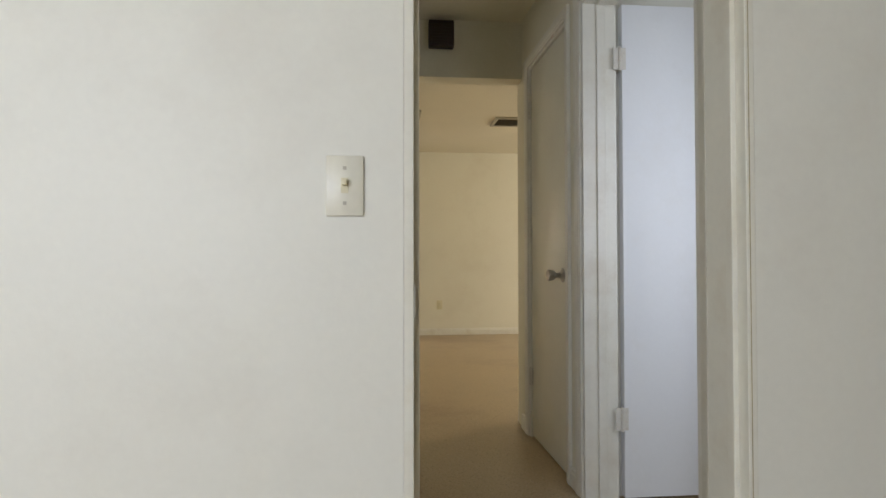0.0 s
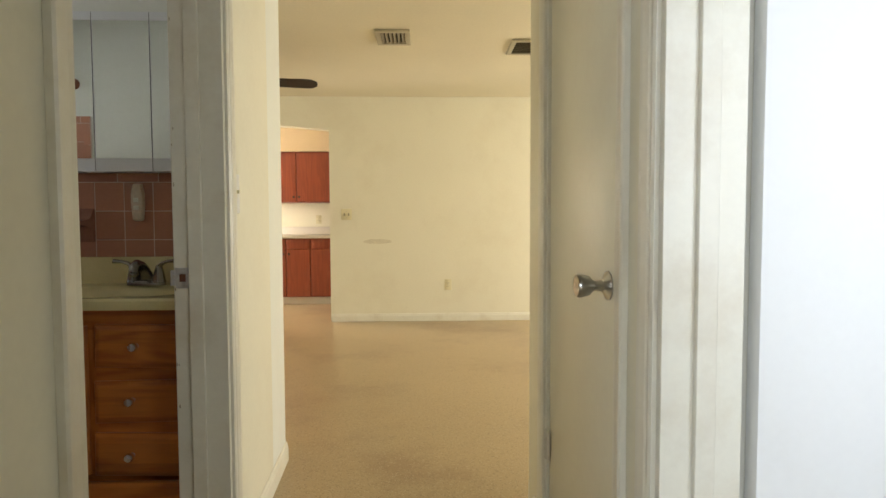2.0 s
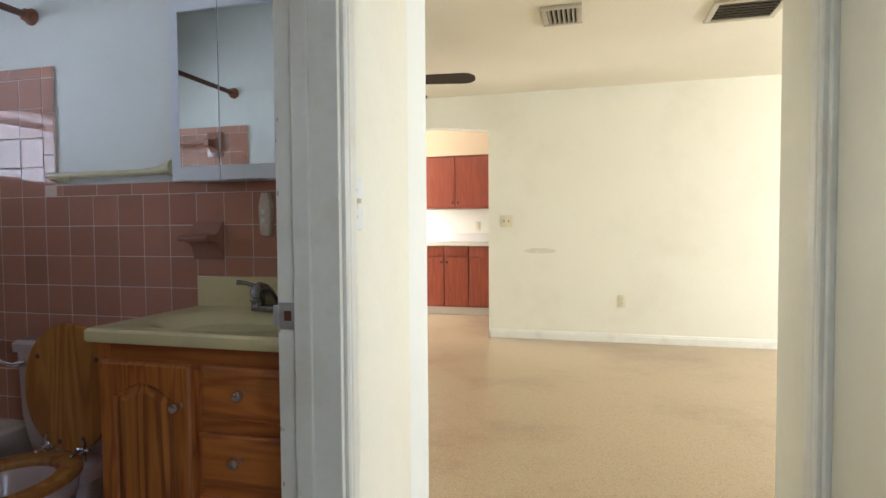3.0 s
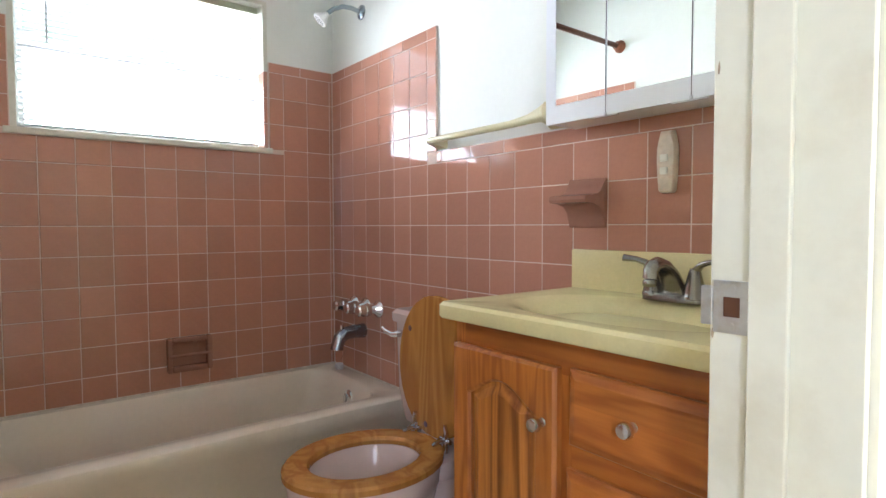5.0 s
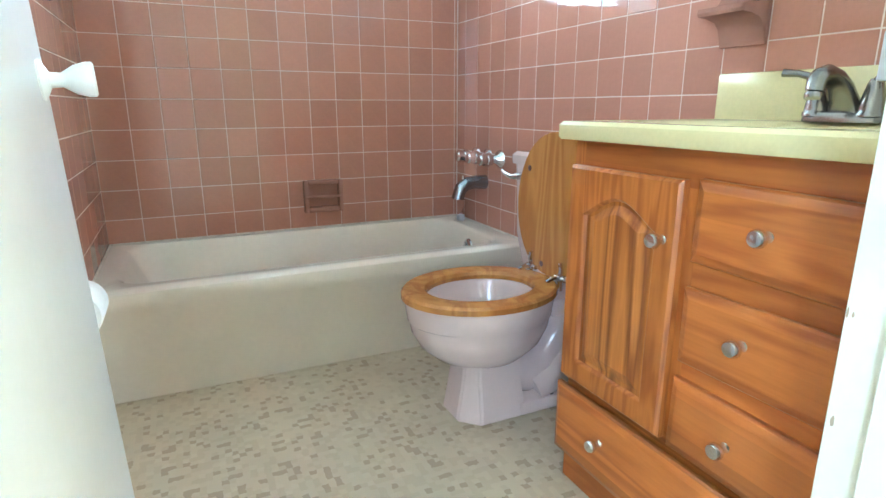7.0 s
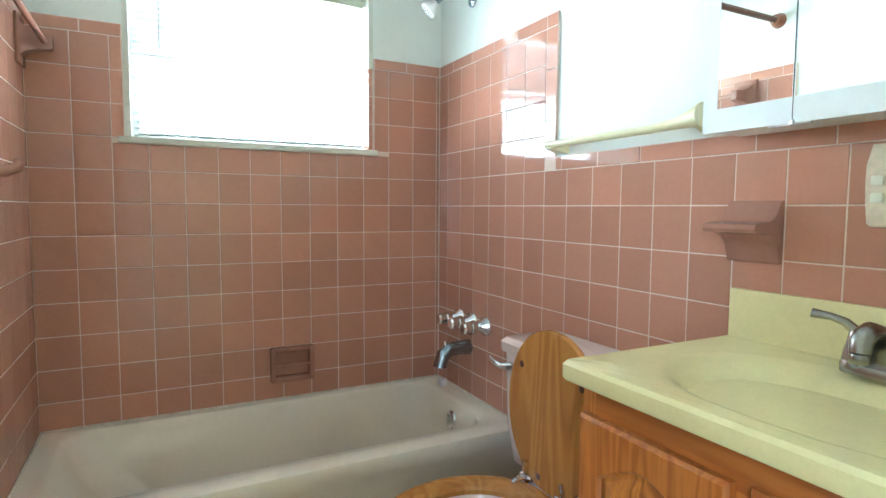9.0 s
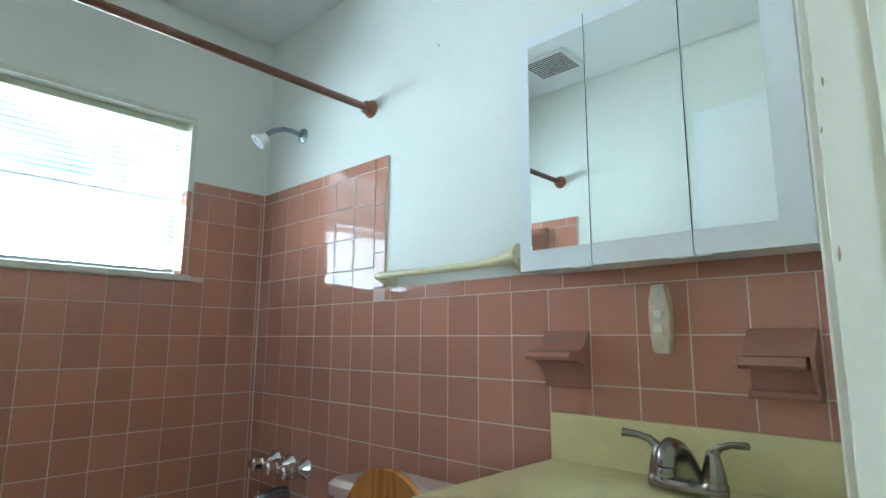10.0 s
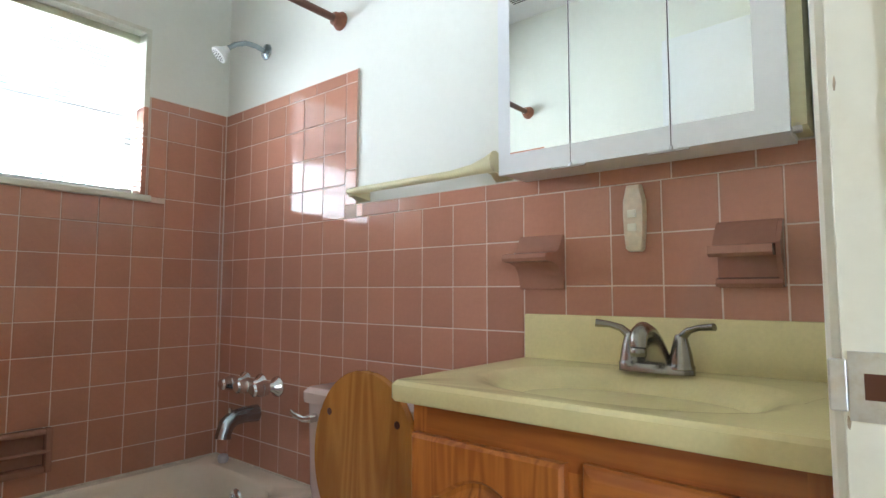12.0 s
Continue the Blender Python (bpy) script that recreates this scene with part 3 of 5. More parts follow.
def shower():
    taps = empty("shower_valve", (-2.0, 3.0, 0.64), "three-handled chrome shower valve on pink tiles above the tub", "tap")
    for k, x in enumerate((-2.105, -2.005, -1.905)):
        bm = bmesh.new()
        m = pose(x, 2.9995, 0.642, 90, 0, 0)
        lathe(bm, [(0.036, 0.0), (0.034, 0.008), (0.019, 0.02), (0.014, 0.042)], m)
        part("flange", bm, CHROME, taps, smooth=True)
        bm = bmesh.new()
        m = pose(x, 2.9995, 0.642, 90, 0, 0)
        lathe(bm, [(0.013, 0.043), (0.026, 0.046), (0.029, 0.055), (0.026, 0.066), (0.021, 0.085), (0.024, 0.094), (0.018, 0.101), (0.0, 0.102)], m, n=8)
        part("handle", bm, CHROME, taps, "ribbed chrome handle", smooth=True)
    sp = empty("tub_spout", (-2.03, 3.0, 0.53), "chrome tub spout pointing down over the rim", "tap")
    bm = bmesh.new()
    tube(bm, [(-2.03, 2.999, 0.535), (-2.03, 2.95, 0.537), (-2.03, 2.91, 0.532), (-2.03, 2.885, 0.515), (-2.03, 2.873, 0.485), (-2.03, 2.871, 0.47)],
         [0.031, 0.028, 0.028, 0.028, 0.026, 0.028], n=16)
    part("spout", bm, ARMM, sp, smooth=True)
    bm = bmesh.new()
    lathe(bm, [(0.0, 0.022), (0.007, 0.02), (0.007, 0.008), (0.004, 0)], pose(-2.03, 2.895, 0.548))
    part("diverter", bm, CHROME, sp, smooth=True)
    st = empty("tub_stopper", (-2.17, 2.955, 0.345), "grey rubber drain stopper resting on the tub rim", "stopper")
    bm = bmesh.new()
    lathe(bm, [(0.0, 0.0), (0.016, 0.0), (0.020, 0.012), (0.017, 0.026), (0.0, 0.032)], pose(-2.17, 2.955, 0.3455))
    part("plug", bm, STEEL, st, smooth=True)
    bm = bmesh.new()
    rod(bm, (-2.17, 2.955, 0.377), (-2.168, 2.99, 0.43), 0.0012, n=6)
    part("chain", bm, CHROME, st)
    sh = empty("shower_fixture", (-2.04, 3.0, 1.89), "white shower head on a bent chrome arm", "shower")
    bm = bmesh.new()
    lathe(bm, [(0.031, 0.0), (0.029, 0.006), (0.014, 0.012), (0.012, 0.014)], pose(-2.04, 3.0085, 1.886, 90, 0, 0))
    part("flange", bm, ARMM, sh, smooth=True)
    bm = bmesh.new()
    tube(bm, [(-2.04, 3.006, 1.886), (-2.04, 2.96, 1.893), (-2.04, 2.92, 1.890), (-2.045, 2.88, 1.872), (-2.05, 2.855, 1.85)], 0.0095, n=12)
    part("arm", bm, ARMM, sh, "dulled chrome shower arm", smooth=True)
    bm = bmesh.new()
    m = look((-2.05, 2.855, 1.85), (-2.075, 2.78, 1.77))
    lathe(bm, [(0.0, 0.0), (0.011, -0.001), (0.013, -0.012), (0.02, -0.022), (0.030, -0.036), (0.031, -0.046), (0.026, -0.048), (0.0, -0.046)], m)
    part("rose", bm, WHITEP, sh, "white plastic spray rose", smooth=True)
    bm = bmesh.new()
    for r, n in ((0.008, 6), (0.016, 10), (0.022, 14)):
        for k in range(n):
            a = 2 * math.pi * k / n
            rod(bm, m @ Vector((r * math.cos(a), r * math.sin(a), -0.0465)), m @ Vector((r * math.cos(a), r * math.sin(a), -0.0495)), 0.0014, n=6)
    part("nozzles", bm, DARKM, sh)
    rd = empty("shower_curtain_rod", (-1.61, 2.27, 1.872), "rusty brown shower curtain rod across the tub alcove", "curtain rod")
    bm = bmesh.new()
    rod(bm, (-1.61, 1.5435, 1.872), (-1.61, 3.0065, 1.872), 0.0125, n=20)
    part("rod", bm, RODM, rd, smooth=True)
    for y, rx in ((3.0088, 90), (1.5412, -90)):
        bm = bmesh.new()
        lathe(bm, [(0.031, 0.0), (0.031, 0.006), (0.024, 0.016), (0.022, 0.030), (0.015, 0.034), (0.0135, 0.036)], pose(-1.61, y, 1.872, rx, 0, 0))
        part("flange", bm, mat("rusty_flange", (0.24, 0.085, 0.04), 0.5, vary=0.2, scale=30), rd, "rust-orange rod flange", smooth=True)


def window():
    w = structure(new("window_1"))
    x = -2.31
    WF = mat("window_frame_paint", (0.72, 0.72, 0.62), 0.4, vary=0.04, stain=(0.4, 0.36, 0.25), stain_amount=0.4, stain_scale=12)
    bm = bmesh.new()
    box(bm, -2.45, x, WY0, WY0 + 0.018, WZ0, WZ1)
    box(bm, -2.45, -2.372, WY1 - 0.018, WY1, WZ0, 1.645)
    box(bm, -2.45, x, WY1 - 0.018, WY1, 1.645, WZ1)
    box(bm, -2.45, x, WY0 + 0.018, WY1 - 0.018, WZ1 - 0.018, WZ1)
    part("window_frame", bm, WF, w)
    bm = bmesh.new()
    box(bm, -2.45, -2.286, WY0 - 0.02, WY1 + 0.012, WZ0 - 0.014, WZ0 + 0.008, bev=0.003)
    part("window_sill", bm, WF, w, smooth=True)
    # tiled return on the north side of the opening
    bpart("grout_bed", (-2.371, -2.3035, WY1 - 0.0195, WY1 - 0.0005, 1.319, 1.644), GROUT, bpy.data.objects["wall_bath_window"])
    for z0, z1 in ((1.320, 1.4225), (1.4245, 1.532), (1.534, 1.6425)):
        bm = bmesh.new()
        box(bm, -2.37, -2.302, WY1 - 0.0175, WY1 - 0.0, z0, z1, bev=0.002, seg=1)
        bm2 = bm
        for v in bm2.verts:
            v.co.y -= 0.004
        part("tile", bm2, TILE, bpy.data.objects["wall_bath_window"])
    sash = [(1.318, 1.632, -2.425), (1.615, WZ1 - 0.018, -2.438)]
    for z0, z1, sx in sash:
        bm = bmesh.new()
        a, b = WY0 + 0.018, WY1 - 0.018
        for q in ((a, a + 0.025, z0, z1), (b - 0.025, b, z0, z1), (a + 0.025, b - 0.025, z0, z0 + 0.028), (a + 0.025, b - 0.025, z1 - 0.025, z1)):
            box(bm, sx - 0.011, sx + 0.011, q[0], q[1], q[2], q[3])
        part("sash", bm, mat("aluminium_sash", (0.5, 0.52, 0.52), 0.4, 0.8), w)
        g = bpart("pane", (sx - 0.002, sx + 0.002, a + 0.02, b - 0.02, z0 + 0.02, z1 - 0.02), GLASS, w)
        g.visible_shadow = False
    bl = empty("venetian_blind", (-2.36, 2.26, 1.9), "white mini blind lowered over the bright bathroom window", "window blind")
    bpart("head_rail", (-2.385, -2.355, WY0 + 0.022, WY1 - 0.022, 1.895, 1.920), mat("blind_rail", (0.55, 0.56, 0.42), 0.5), bl, bev=0.002)
    for k in range(27):
        z = 1.885 - 0.0203 * k
        bm = bmesh.new()
        c, s = math.cos(radians(8)), math.sin(radians(8))
        pts = []
        for j in range(5):
            u = (j - 2) / 2 * 0.0125
            pts.append((u, 0.0018 * (1 - (u / 0.0125) ** 2)))
        a, b = WY0 + 0.026, WY1 - 0.026
        out = [(-2.371 + u * c - h * s, z + u * s + h * c) for u, h in pts]
        back = [(px, pz - 0.0006) for px, pz in out[::-1]]
        loft(bm, [[(px, yy, pz) for px, pz in out + back] for yy in (a, b)])
        part("slat", bm, BLIND, bl)
    bpart("bottom_rail", (-2.381, -2.361, WY0 + 0.026, WY1 - 0.026, 1.330, 1.342), BLIND, bl, bev=0.002)
    for y in (1.95, 2.58):
        bm = bmesh.new()
        rod(bm, (-2.3585, y, 1.335), (-2.3585, y, 1.90), 0.0008, n=6)
        part("cord", bm, BLIND, bl)
    bm = bmesh.new()
    rod(bm, (-2.345, 1.93, 1.62), (-2.352, 1.93, 1.90), 0.003, n=8)
    part("wand", bm, mat("clear_wand", (0.3, 0.3, 0.28), 0.2), bl)


GLASS = bpy.data.materials.new("window_glass")
GLASS.use_nodes = True
_b = GLASS.node_tree.nodes["Principled BSDF"]
_b.inputs["Transmission Weight"].default_value, _b.inputs["Roughness"].default_value = 1.0, 0.0
_b.inputs["Base Color"].default_value = (0.95, 0.98, 0.97, 1)
# glowing backdrop seen through the blind; its emission stands in for daylight outdoors
GLOW_BACKDROP = bpy.data.materials.new("glowing_backdrop")
GLOW_BACKDROP.use_nodes = True
_n, _l = GLOW_BACKDROP.node_tree.nodes, GLOW_BACKDROP.node_tree.links
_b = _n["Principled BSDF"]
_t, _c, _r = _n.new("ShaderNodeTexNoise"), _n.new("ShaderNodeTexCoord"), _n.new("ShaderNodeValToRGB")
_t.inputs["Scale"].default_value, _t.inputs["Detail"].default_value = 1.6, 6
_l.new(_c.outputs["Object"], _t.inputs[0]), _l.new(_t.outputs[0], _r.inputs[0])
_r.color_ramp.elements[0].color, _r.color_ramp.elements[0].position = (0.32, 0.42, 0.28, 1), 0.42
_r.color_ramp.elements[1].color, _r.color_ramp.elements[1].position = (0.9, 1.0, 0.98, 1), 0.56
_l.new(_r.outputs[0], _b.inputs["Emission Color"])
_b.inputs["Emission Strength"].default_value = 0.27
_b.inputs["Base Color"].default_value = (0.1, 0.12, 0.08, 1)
back = bpart("backdrop", (-8.1, -8.0, -4.0, 9.0, -0.12, 6.0), GLOW_BACKDROP)
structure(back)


def ceramics():
    sd = empty("soap_dish", (-2.3, 2.36, 0.48), "pink ceramic soap dish set into the tiled tub wall", "soap dish")
    bm = bmesh.new()
    y0, y1, z0, z1 = 2.277, 2.441, 0.415, 0.549
    for q in ((y0, y0 + 0.018, z0, z1), (y1 - 0.018, y1, z0, z1), (y0 + 0.018, y1 - 0.018, z1 - 0.018, z1), (y0 + 0.018, y1 - 0.018, z0, z0 + 0.022)):
        box(bm, -2.2995, -2.266, q[0], q[1], q[2], q[3], bev=0.004)
    part("frame", bm, TILE_ACC, sd, smooth=True)
    bpart("back_plate", (-2.2995, -2.296, y0 + 0.01, y1 - 0.01, z0 + 0.01, z1 - 0.01), TILE_ACC, sd)
    bm = bmesh.new()
    rod(bm, (-2.270, y0 + 0.006, z0 + 0.065), (-2.270, y1 - 0.006, z0 + 0.065), 0.006, n=12)
    part("grab_bar", bm, TILE_ACC, sd, smooth=True)
    # shelf-like soap dish over the basin
    sh = empty("soap_shelf", (-0.857, 3.0, 1.04), "mauve ceramic soap shelf on the pink tiles above the vanity", "soap dish")
    bm = bmesh.new()
    box(bm, -0.916, -0.800, 2.990, 2.9995, 0.978, 1.104, bev=0.003)
    part("back_plate", bm, TILE_ACC, sh, smooth=True)
    bm = bmesh.new()
    prof = [(2.9895, 0.984), (2.985, 1.000), (2.979, 1.018), (2.966, 1.032), (2.94, 1.039), (2.912, 1.041), (2.908, 1.048), (2.911, 1.057),
            (2.93, 1.060), (2.955, 1.062), (2.971, 1.070), (2.981, 1.085), (2.9895, 1.102)]
    loft(bm, [[(x, y, z) for y, z in prof] for x in (-0.914, -0.801)])
    part("shelf", bm, TILE_ACC, sh, smooth=True)
    cu = empty("toothbrush_holder", (-0.42, 3.0, 1.04), "mauve ceramic cup and toothbrush holder on pink tiles", "toothbrush holder")
    bm = bmesh.new()
    box(bm, -0.476, -0.364, 2.990, 2.9995, 0.980, 1.106, bev=0.003)
    part("back_plate", bm, TILE_ACC, cu, smooth=True)
    bm = bmesh.new()
    loft(bm, [[(x, y, z) for y, z in ((2.9895, 1.040), (2.93, 1.036), (2.922, 1.042), (2.924, 1.056), (2.9895, 1.060))] for x in (-0.478, -0.374)])
    part("shelf", bm, TILE_ACC, cu, smooth=True)
    bm = bmesh.new()
    loft(bm, [[(x, y, z) for y, z in ((2.9895, 0.982), (2.968, 0.982), (2.964, 0.988), (2.968, 0.996), (2.9895, 1.000))] for x in (-0.475, -0.366)])
    part("lower_rail", bm, TILE_ACC, cu, smooth=True)
    bm = bmesh.new()
    loft(bm, [[(x, y, z) for y, z in ((2.9895, 1.060), (2.944, 1.058), (2.950, 1.068), (2.966, 1.088), (2.978, 1.100), (2.9895, 1.105))] for x in (-0.474, -0.372)])
    part("hood", bm, TILE_ACC, cu, smooth=True)
    bm = bmesh.new()
    loft(bm, [[(x, y, z) for y, z in ((2.9895, 0.982), (2.9895, 1.105), (2.976, 1.099), (2.940, 1.060), (2.944, 1.036), (2.966, 1.000), (2.972, 0.984))] for x in (-0.3715, -0.364)])
    part("bracket", bm, TILE_ACC, cu)
    hk = empty("ceramic_hook", (-1.78, 1.55, 1.165), "small pink ceramic hook on the tiled end wall of the tub", "towel hook")
    bm = bmesh.new()
    box(bm, -1.83, -1.74, 1.5505, 1.560, 1.12, 1.21, bev=0.003)
    part("back_plate", bm, TILE_ACC, hk, smooth=True)
    bm = bmesh.new()
    tube(bm, [(-1.785, 1.560, 1.17), (-1.785, 1.59, 1.165), (-1.785, 1.615, 1.175), (-1.785, 1.62, 1.19)], [0.02, 0.014, 0.013, 0.012])
    part("hook", bm, TILE_ACC, hk, smooth=True)
    gb = empty("towel_rail", (-1.98, 1.55, 1.58), "mauve ceramic towel rail on two brackets above the tub", "towel bar")
    for x in (-1.735, -2.235):
        bm = bmesh.new()
        box(bm, x - 0.052, x + 0.052, 1.5505, 1.560, 1.505, 1.650, bev=0.003)
        loft(bm, [[(x + u * q, y, 1.580 + v * q) for u, v in ((-0.030, -0.045), (0.030, -0.045), (0.036, 0.0), (0.030, 0.045), (-0.030, 0.045), (-0.036, 0.0))]
                  for y, q in ((1.5595, 1.1), (1.575, 0.75), (1.600, 0.52), (1.630, 0.50), (1.638, 0.40))])
        part("bracket", bm, TILE_ACC, gb, smooth=True)
    bm = bmesh.new()
    rod(bm, (-2.225, 1.617, 1.582), (-1.745, 1.617, 1.582), 0.010, n=14)
    part("bar", bm, TILE_ACC, gb, smooth=True)


TILE_ACC = mat("mauve_glaze", (0.36, 0.175, 0.122), 0.12, vary=0.06, scale=12)


def toilet():
    cx, cy, zs = -1.215, 2.535, 0.372
    t = empty("toilet", (cx, cy, 0.004), "pink china toilet with varnished wooden seat, lid raised", "toilet")

    def oval(z, rx, ry, dy=0.0, n=32, back=0.0, flat=2.0):
        pts = []
        for k in range(n):
            a = 2 * math.pi * k / n
            c, s = math.cos(a), math.sin(a)
            c2, s2 = math.copysign(abs(c) ** (2 / flat), c), math.copysign(abs(s) ** (2 / flat), s)
            pts.append((cx + rx * c2, cy + dy + (ry + (back if s > 0 else 0)) * s2, z))
        return pts

    bm = bmesh.new()
    loft(bm, [oval(0.165, 0.085, 0.10, 0.02), oval(0.185, 0.115, 0.135, 0.0), oval(0.22, 0.145, 0.175), oval(0.262, 0.160, 0.198), oval(0.292, 0.163, 0.203), oval(0.296, 0.167, 0.208),
              oval(0.340, 0.172, 0.214), oval(0.350, 0.170, 0.212), oval(0.352, 0.160, 0.20), oval(0.352, 0.125, 0.155, -0.005), oval(0.335, 0.118, 0.145, -0.005),
              oval(0.27, 0.105, 0.125, 0), oval(0.20, 0.06, 0.07, 0.01), oval(0.185, 0.03, 0.04, 0.02)])
    part("bowl", bm, CHINA, t, smooth=True)
    bm = bmesh.new()

    def foot(z, w0, w1, y0, y1, ch):
        return [(cx - w0 + ch, y0, z), (cx + w0 - ch, y0, z), (cx + w0, y0 + ch, z), (cx + w1, y1, z), (cx - w1, y1, z), (cx - w0, y0 + ch, z)]

    loft(bm, [foot(0.0045, 0.098, 0.098, cy - 0.095, cy + 0.10, 0.05), foot(0.02, 0.095, 0.095, cy - 0.092, cy + 0.10, 0.05), foot(0.12, 0.078, 0.078, cy - 0.075, cy + 0.09, 0.035), foot(0.20, 0.075, 0.075, cy - 0.07, cy + 0.09, 0.03)])
    bmesh.ops.bevel(bm, geom=bm.edges[:], offset=0.006, segments=2, affect="EDGES", clamp_overlap=True)
    part("pedestal", bm, CHINA, t, smooth=True)
    bm = bmesh.new()
    box(bm, cx - 0.098, cx + 0.098, cy + 0.08, 2.93, 0.0045, 0.045, bev=0.008)
    tube(bm, [(cx, cy + 0.05, 0.13), (cx, cy + 0.14, 0.10), (cx, cy + 0.22, 0.13), (cx, cy + 0.27, 0.22), (cx, cy + 0.30, 0.29)], [0.07, 0.072, 0.075, 0.08, 0.09], n=20)
    tube(bm, [(cx + 0.05, cy + 0.15, 0.06), (cx + 0.055, cy + 0.22, 0.09), (cx + 0.05, cy + 0.28, 0.16)], [0.045, 0.05, 0.055], n=16)
    box(bm, cx - 0.11, cx + 0.11, cy + 0.16, 2.95, 0.285, 0.345, bev=0.02)
    part("trapway", bm, CHINA, t, smooth=True)
    for s in (-1, 1):
        bm = bmesh.new()
        lathe(bm, [(0.009, 0), (0.009, 0.004), (0.005, 0.006), (0.004, 0.018), (0, 0.019)], pose(cx + 0.082 * s, cy + 0.19, 0.045))
        part("floor_bolt", bm, DARKM, t, smooth=True)
    bm = bmesh.new()
    m0, m1 = cx - 0.275, cx + 0.235
    loft(bm, [rrect(m0 + 0.02, m1 - 0.02, 2.82, 2.992, 0.03, 0.346), rrect(m0 + 0.006, m1 - 0.006, 2.805, 2.992, 0.03, 0.45), rrect(m0, m1, 2.80, 2.992, 0.03, 0.672)])
    part("tank", bm, CHINA, t, smooth=True)
    bm = bmesh.new()
    loft(bm, [rrect(m0 - 0.008, m1 + 0.008, 2.79, 2.992, 0.03, 0.6725), rrect(m0 - 0.010, m1 + 0.010, 2.788, 2.992, 0.032, 0.682), rrect(m0 - 0.010, m1 + 0.010, 2.788, 2.992, 0.032, 0.700), rrect(m0, m1, 2.80, 2.99, 0.03, 0.711)])
    part("tank_lid", bm, CHINA, t, smooth=True)
    lev = bmesh.new()
    tube(lev, [(m0 + 0.05, 2.80, 0.635), (m0 + 0.05, 2.783, 0.635), (m0 + 0.03, 2.776, 0.632), (m0 - 0.005, 2.772, 0.640), (m0 - 0.02, 2.772, 0.648)], [0.012, 0.011, 0.009, 0.007, 0.006], n=10)
    part("flush_lever", lev, CHROME, t, "chrome flush lever", smooth=True)
    # wooden seat ring
    bm = bmesh.new()
    sy = cy - 0.002
    N = 40

    def ringp(z, rx, ry, i):
        a = 2 * math.pi * i / N
        return (cx + rx * math.cos(a), sy + ry * math.sin(a), z)

    prof = [(0.0, 0.002), (0.0, 0.016), (0.006, 0.023), (0.03, 0.025), (0.058, 0.021), (0.064, 0.012), (0.062, 0.0)]
    loops = []
    for d, h in prof:
        loops.append([bm.verts.new(ringp(zs - 0.018 + h, 0.183 - d, 0.222 - d * 1.12, i)) for i in range(N)])
    for a, b in zip(loops, loops[1:] + loops[:1]):
        for i in range(N):
            bm.faces.new((a[i], a[(i + 1) % N], b[(i + 1) % N], b[i]))
    part("seat", bm, PINE, t, "varnished pine toilet seat", smooth=True)
    # raised lid
    bm = bmesh.new()
    out = [(0.176 * math.copysign(abs(math.cos(2 * math.pi * k / N)) ** 0.92, math.cos(2 * math.pi * k / N)), 0.205 + 0.205 * math.sin(2 * math.pi * k / N)) for k in range(N)]
    rings = []
    for w, sc in ((0, 0.985), (0.004, 1.0), (0.014, 1.0), (0.018, 0.985)):
        rings.append([(cx + u * sc, 2.752 + w + 0.012 * v / 0.4, 0.372 + 0.205 + (v - 0.205) * sc) for u, v in out])
    loft(bm, rings)
    lid = part("lid", bm, PINE, t, "varnished pine toilet lid with dark knots", smooth=True)
    for u, v in ((-0.12, 0.30), (0.115, 0.30), (-0.03, 0.03)):
        bm = bmesh.new()
        y = 2.7515 + 0.012 * v / 0.4
        lathe(bm, [(0, 0.0008), (0.007, 0.0008), (0.009, 0)], pose(cx + u, y, 0.372 + v, 90, 0, 0))
        part("knot", bm, mat("dark_knot", (0.10, 0.03, 0.012), 0.4), lid)
    for s in (-1, 1):
        bm = bmesh.new()
        x = cx + 0.07 * s
        rod(bm, (x - 0.022, 2.747, 0.385), (x + 0.022, 2.747, 0.385), 0.007)
        tube(bm, [(x, 2.745, 0.385), (x, 2.725, 0.388), (x, 2.70, 0.380)], [0.009, 0.008, 0.006], n=8)
        tube(bm, [(x, 2.747, 0.385), (x + 0.006 * s, 2.745, 0.41), (x, 2.744, 0.43)], [0.009, 0.007, 0.006], n=8)
        rod(bm, (x, 2.748, 0.350), (x, 2.748, 0.383), 0.008)
        part("hinge", bm, CHROME, t, "chrome seat hinge", smooth=True)


def knob(parent, x, y, z, r=0.0138, name="knob"):
    bm = bmesh.new()
    lathe(bm, [(r * 0.62, 0.0), (r * 0.45, 0.004), (r * 0.4, 0.010), (r * 0.8, 0.014), (r, 0.019), (r * 0.97, 0.025), (r * 0.8, 0.029), (0, 0.030)], pose(x, y, z, 90, 0, 0), n=20)
    return part(name, bm, CHROME, parent, "round chrome knob", smooth=True)


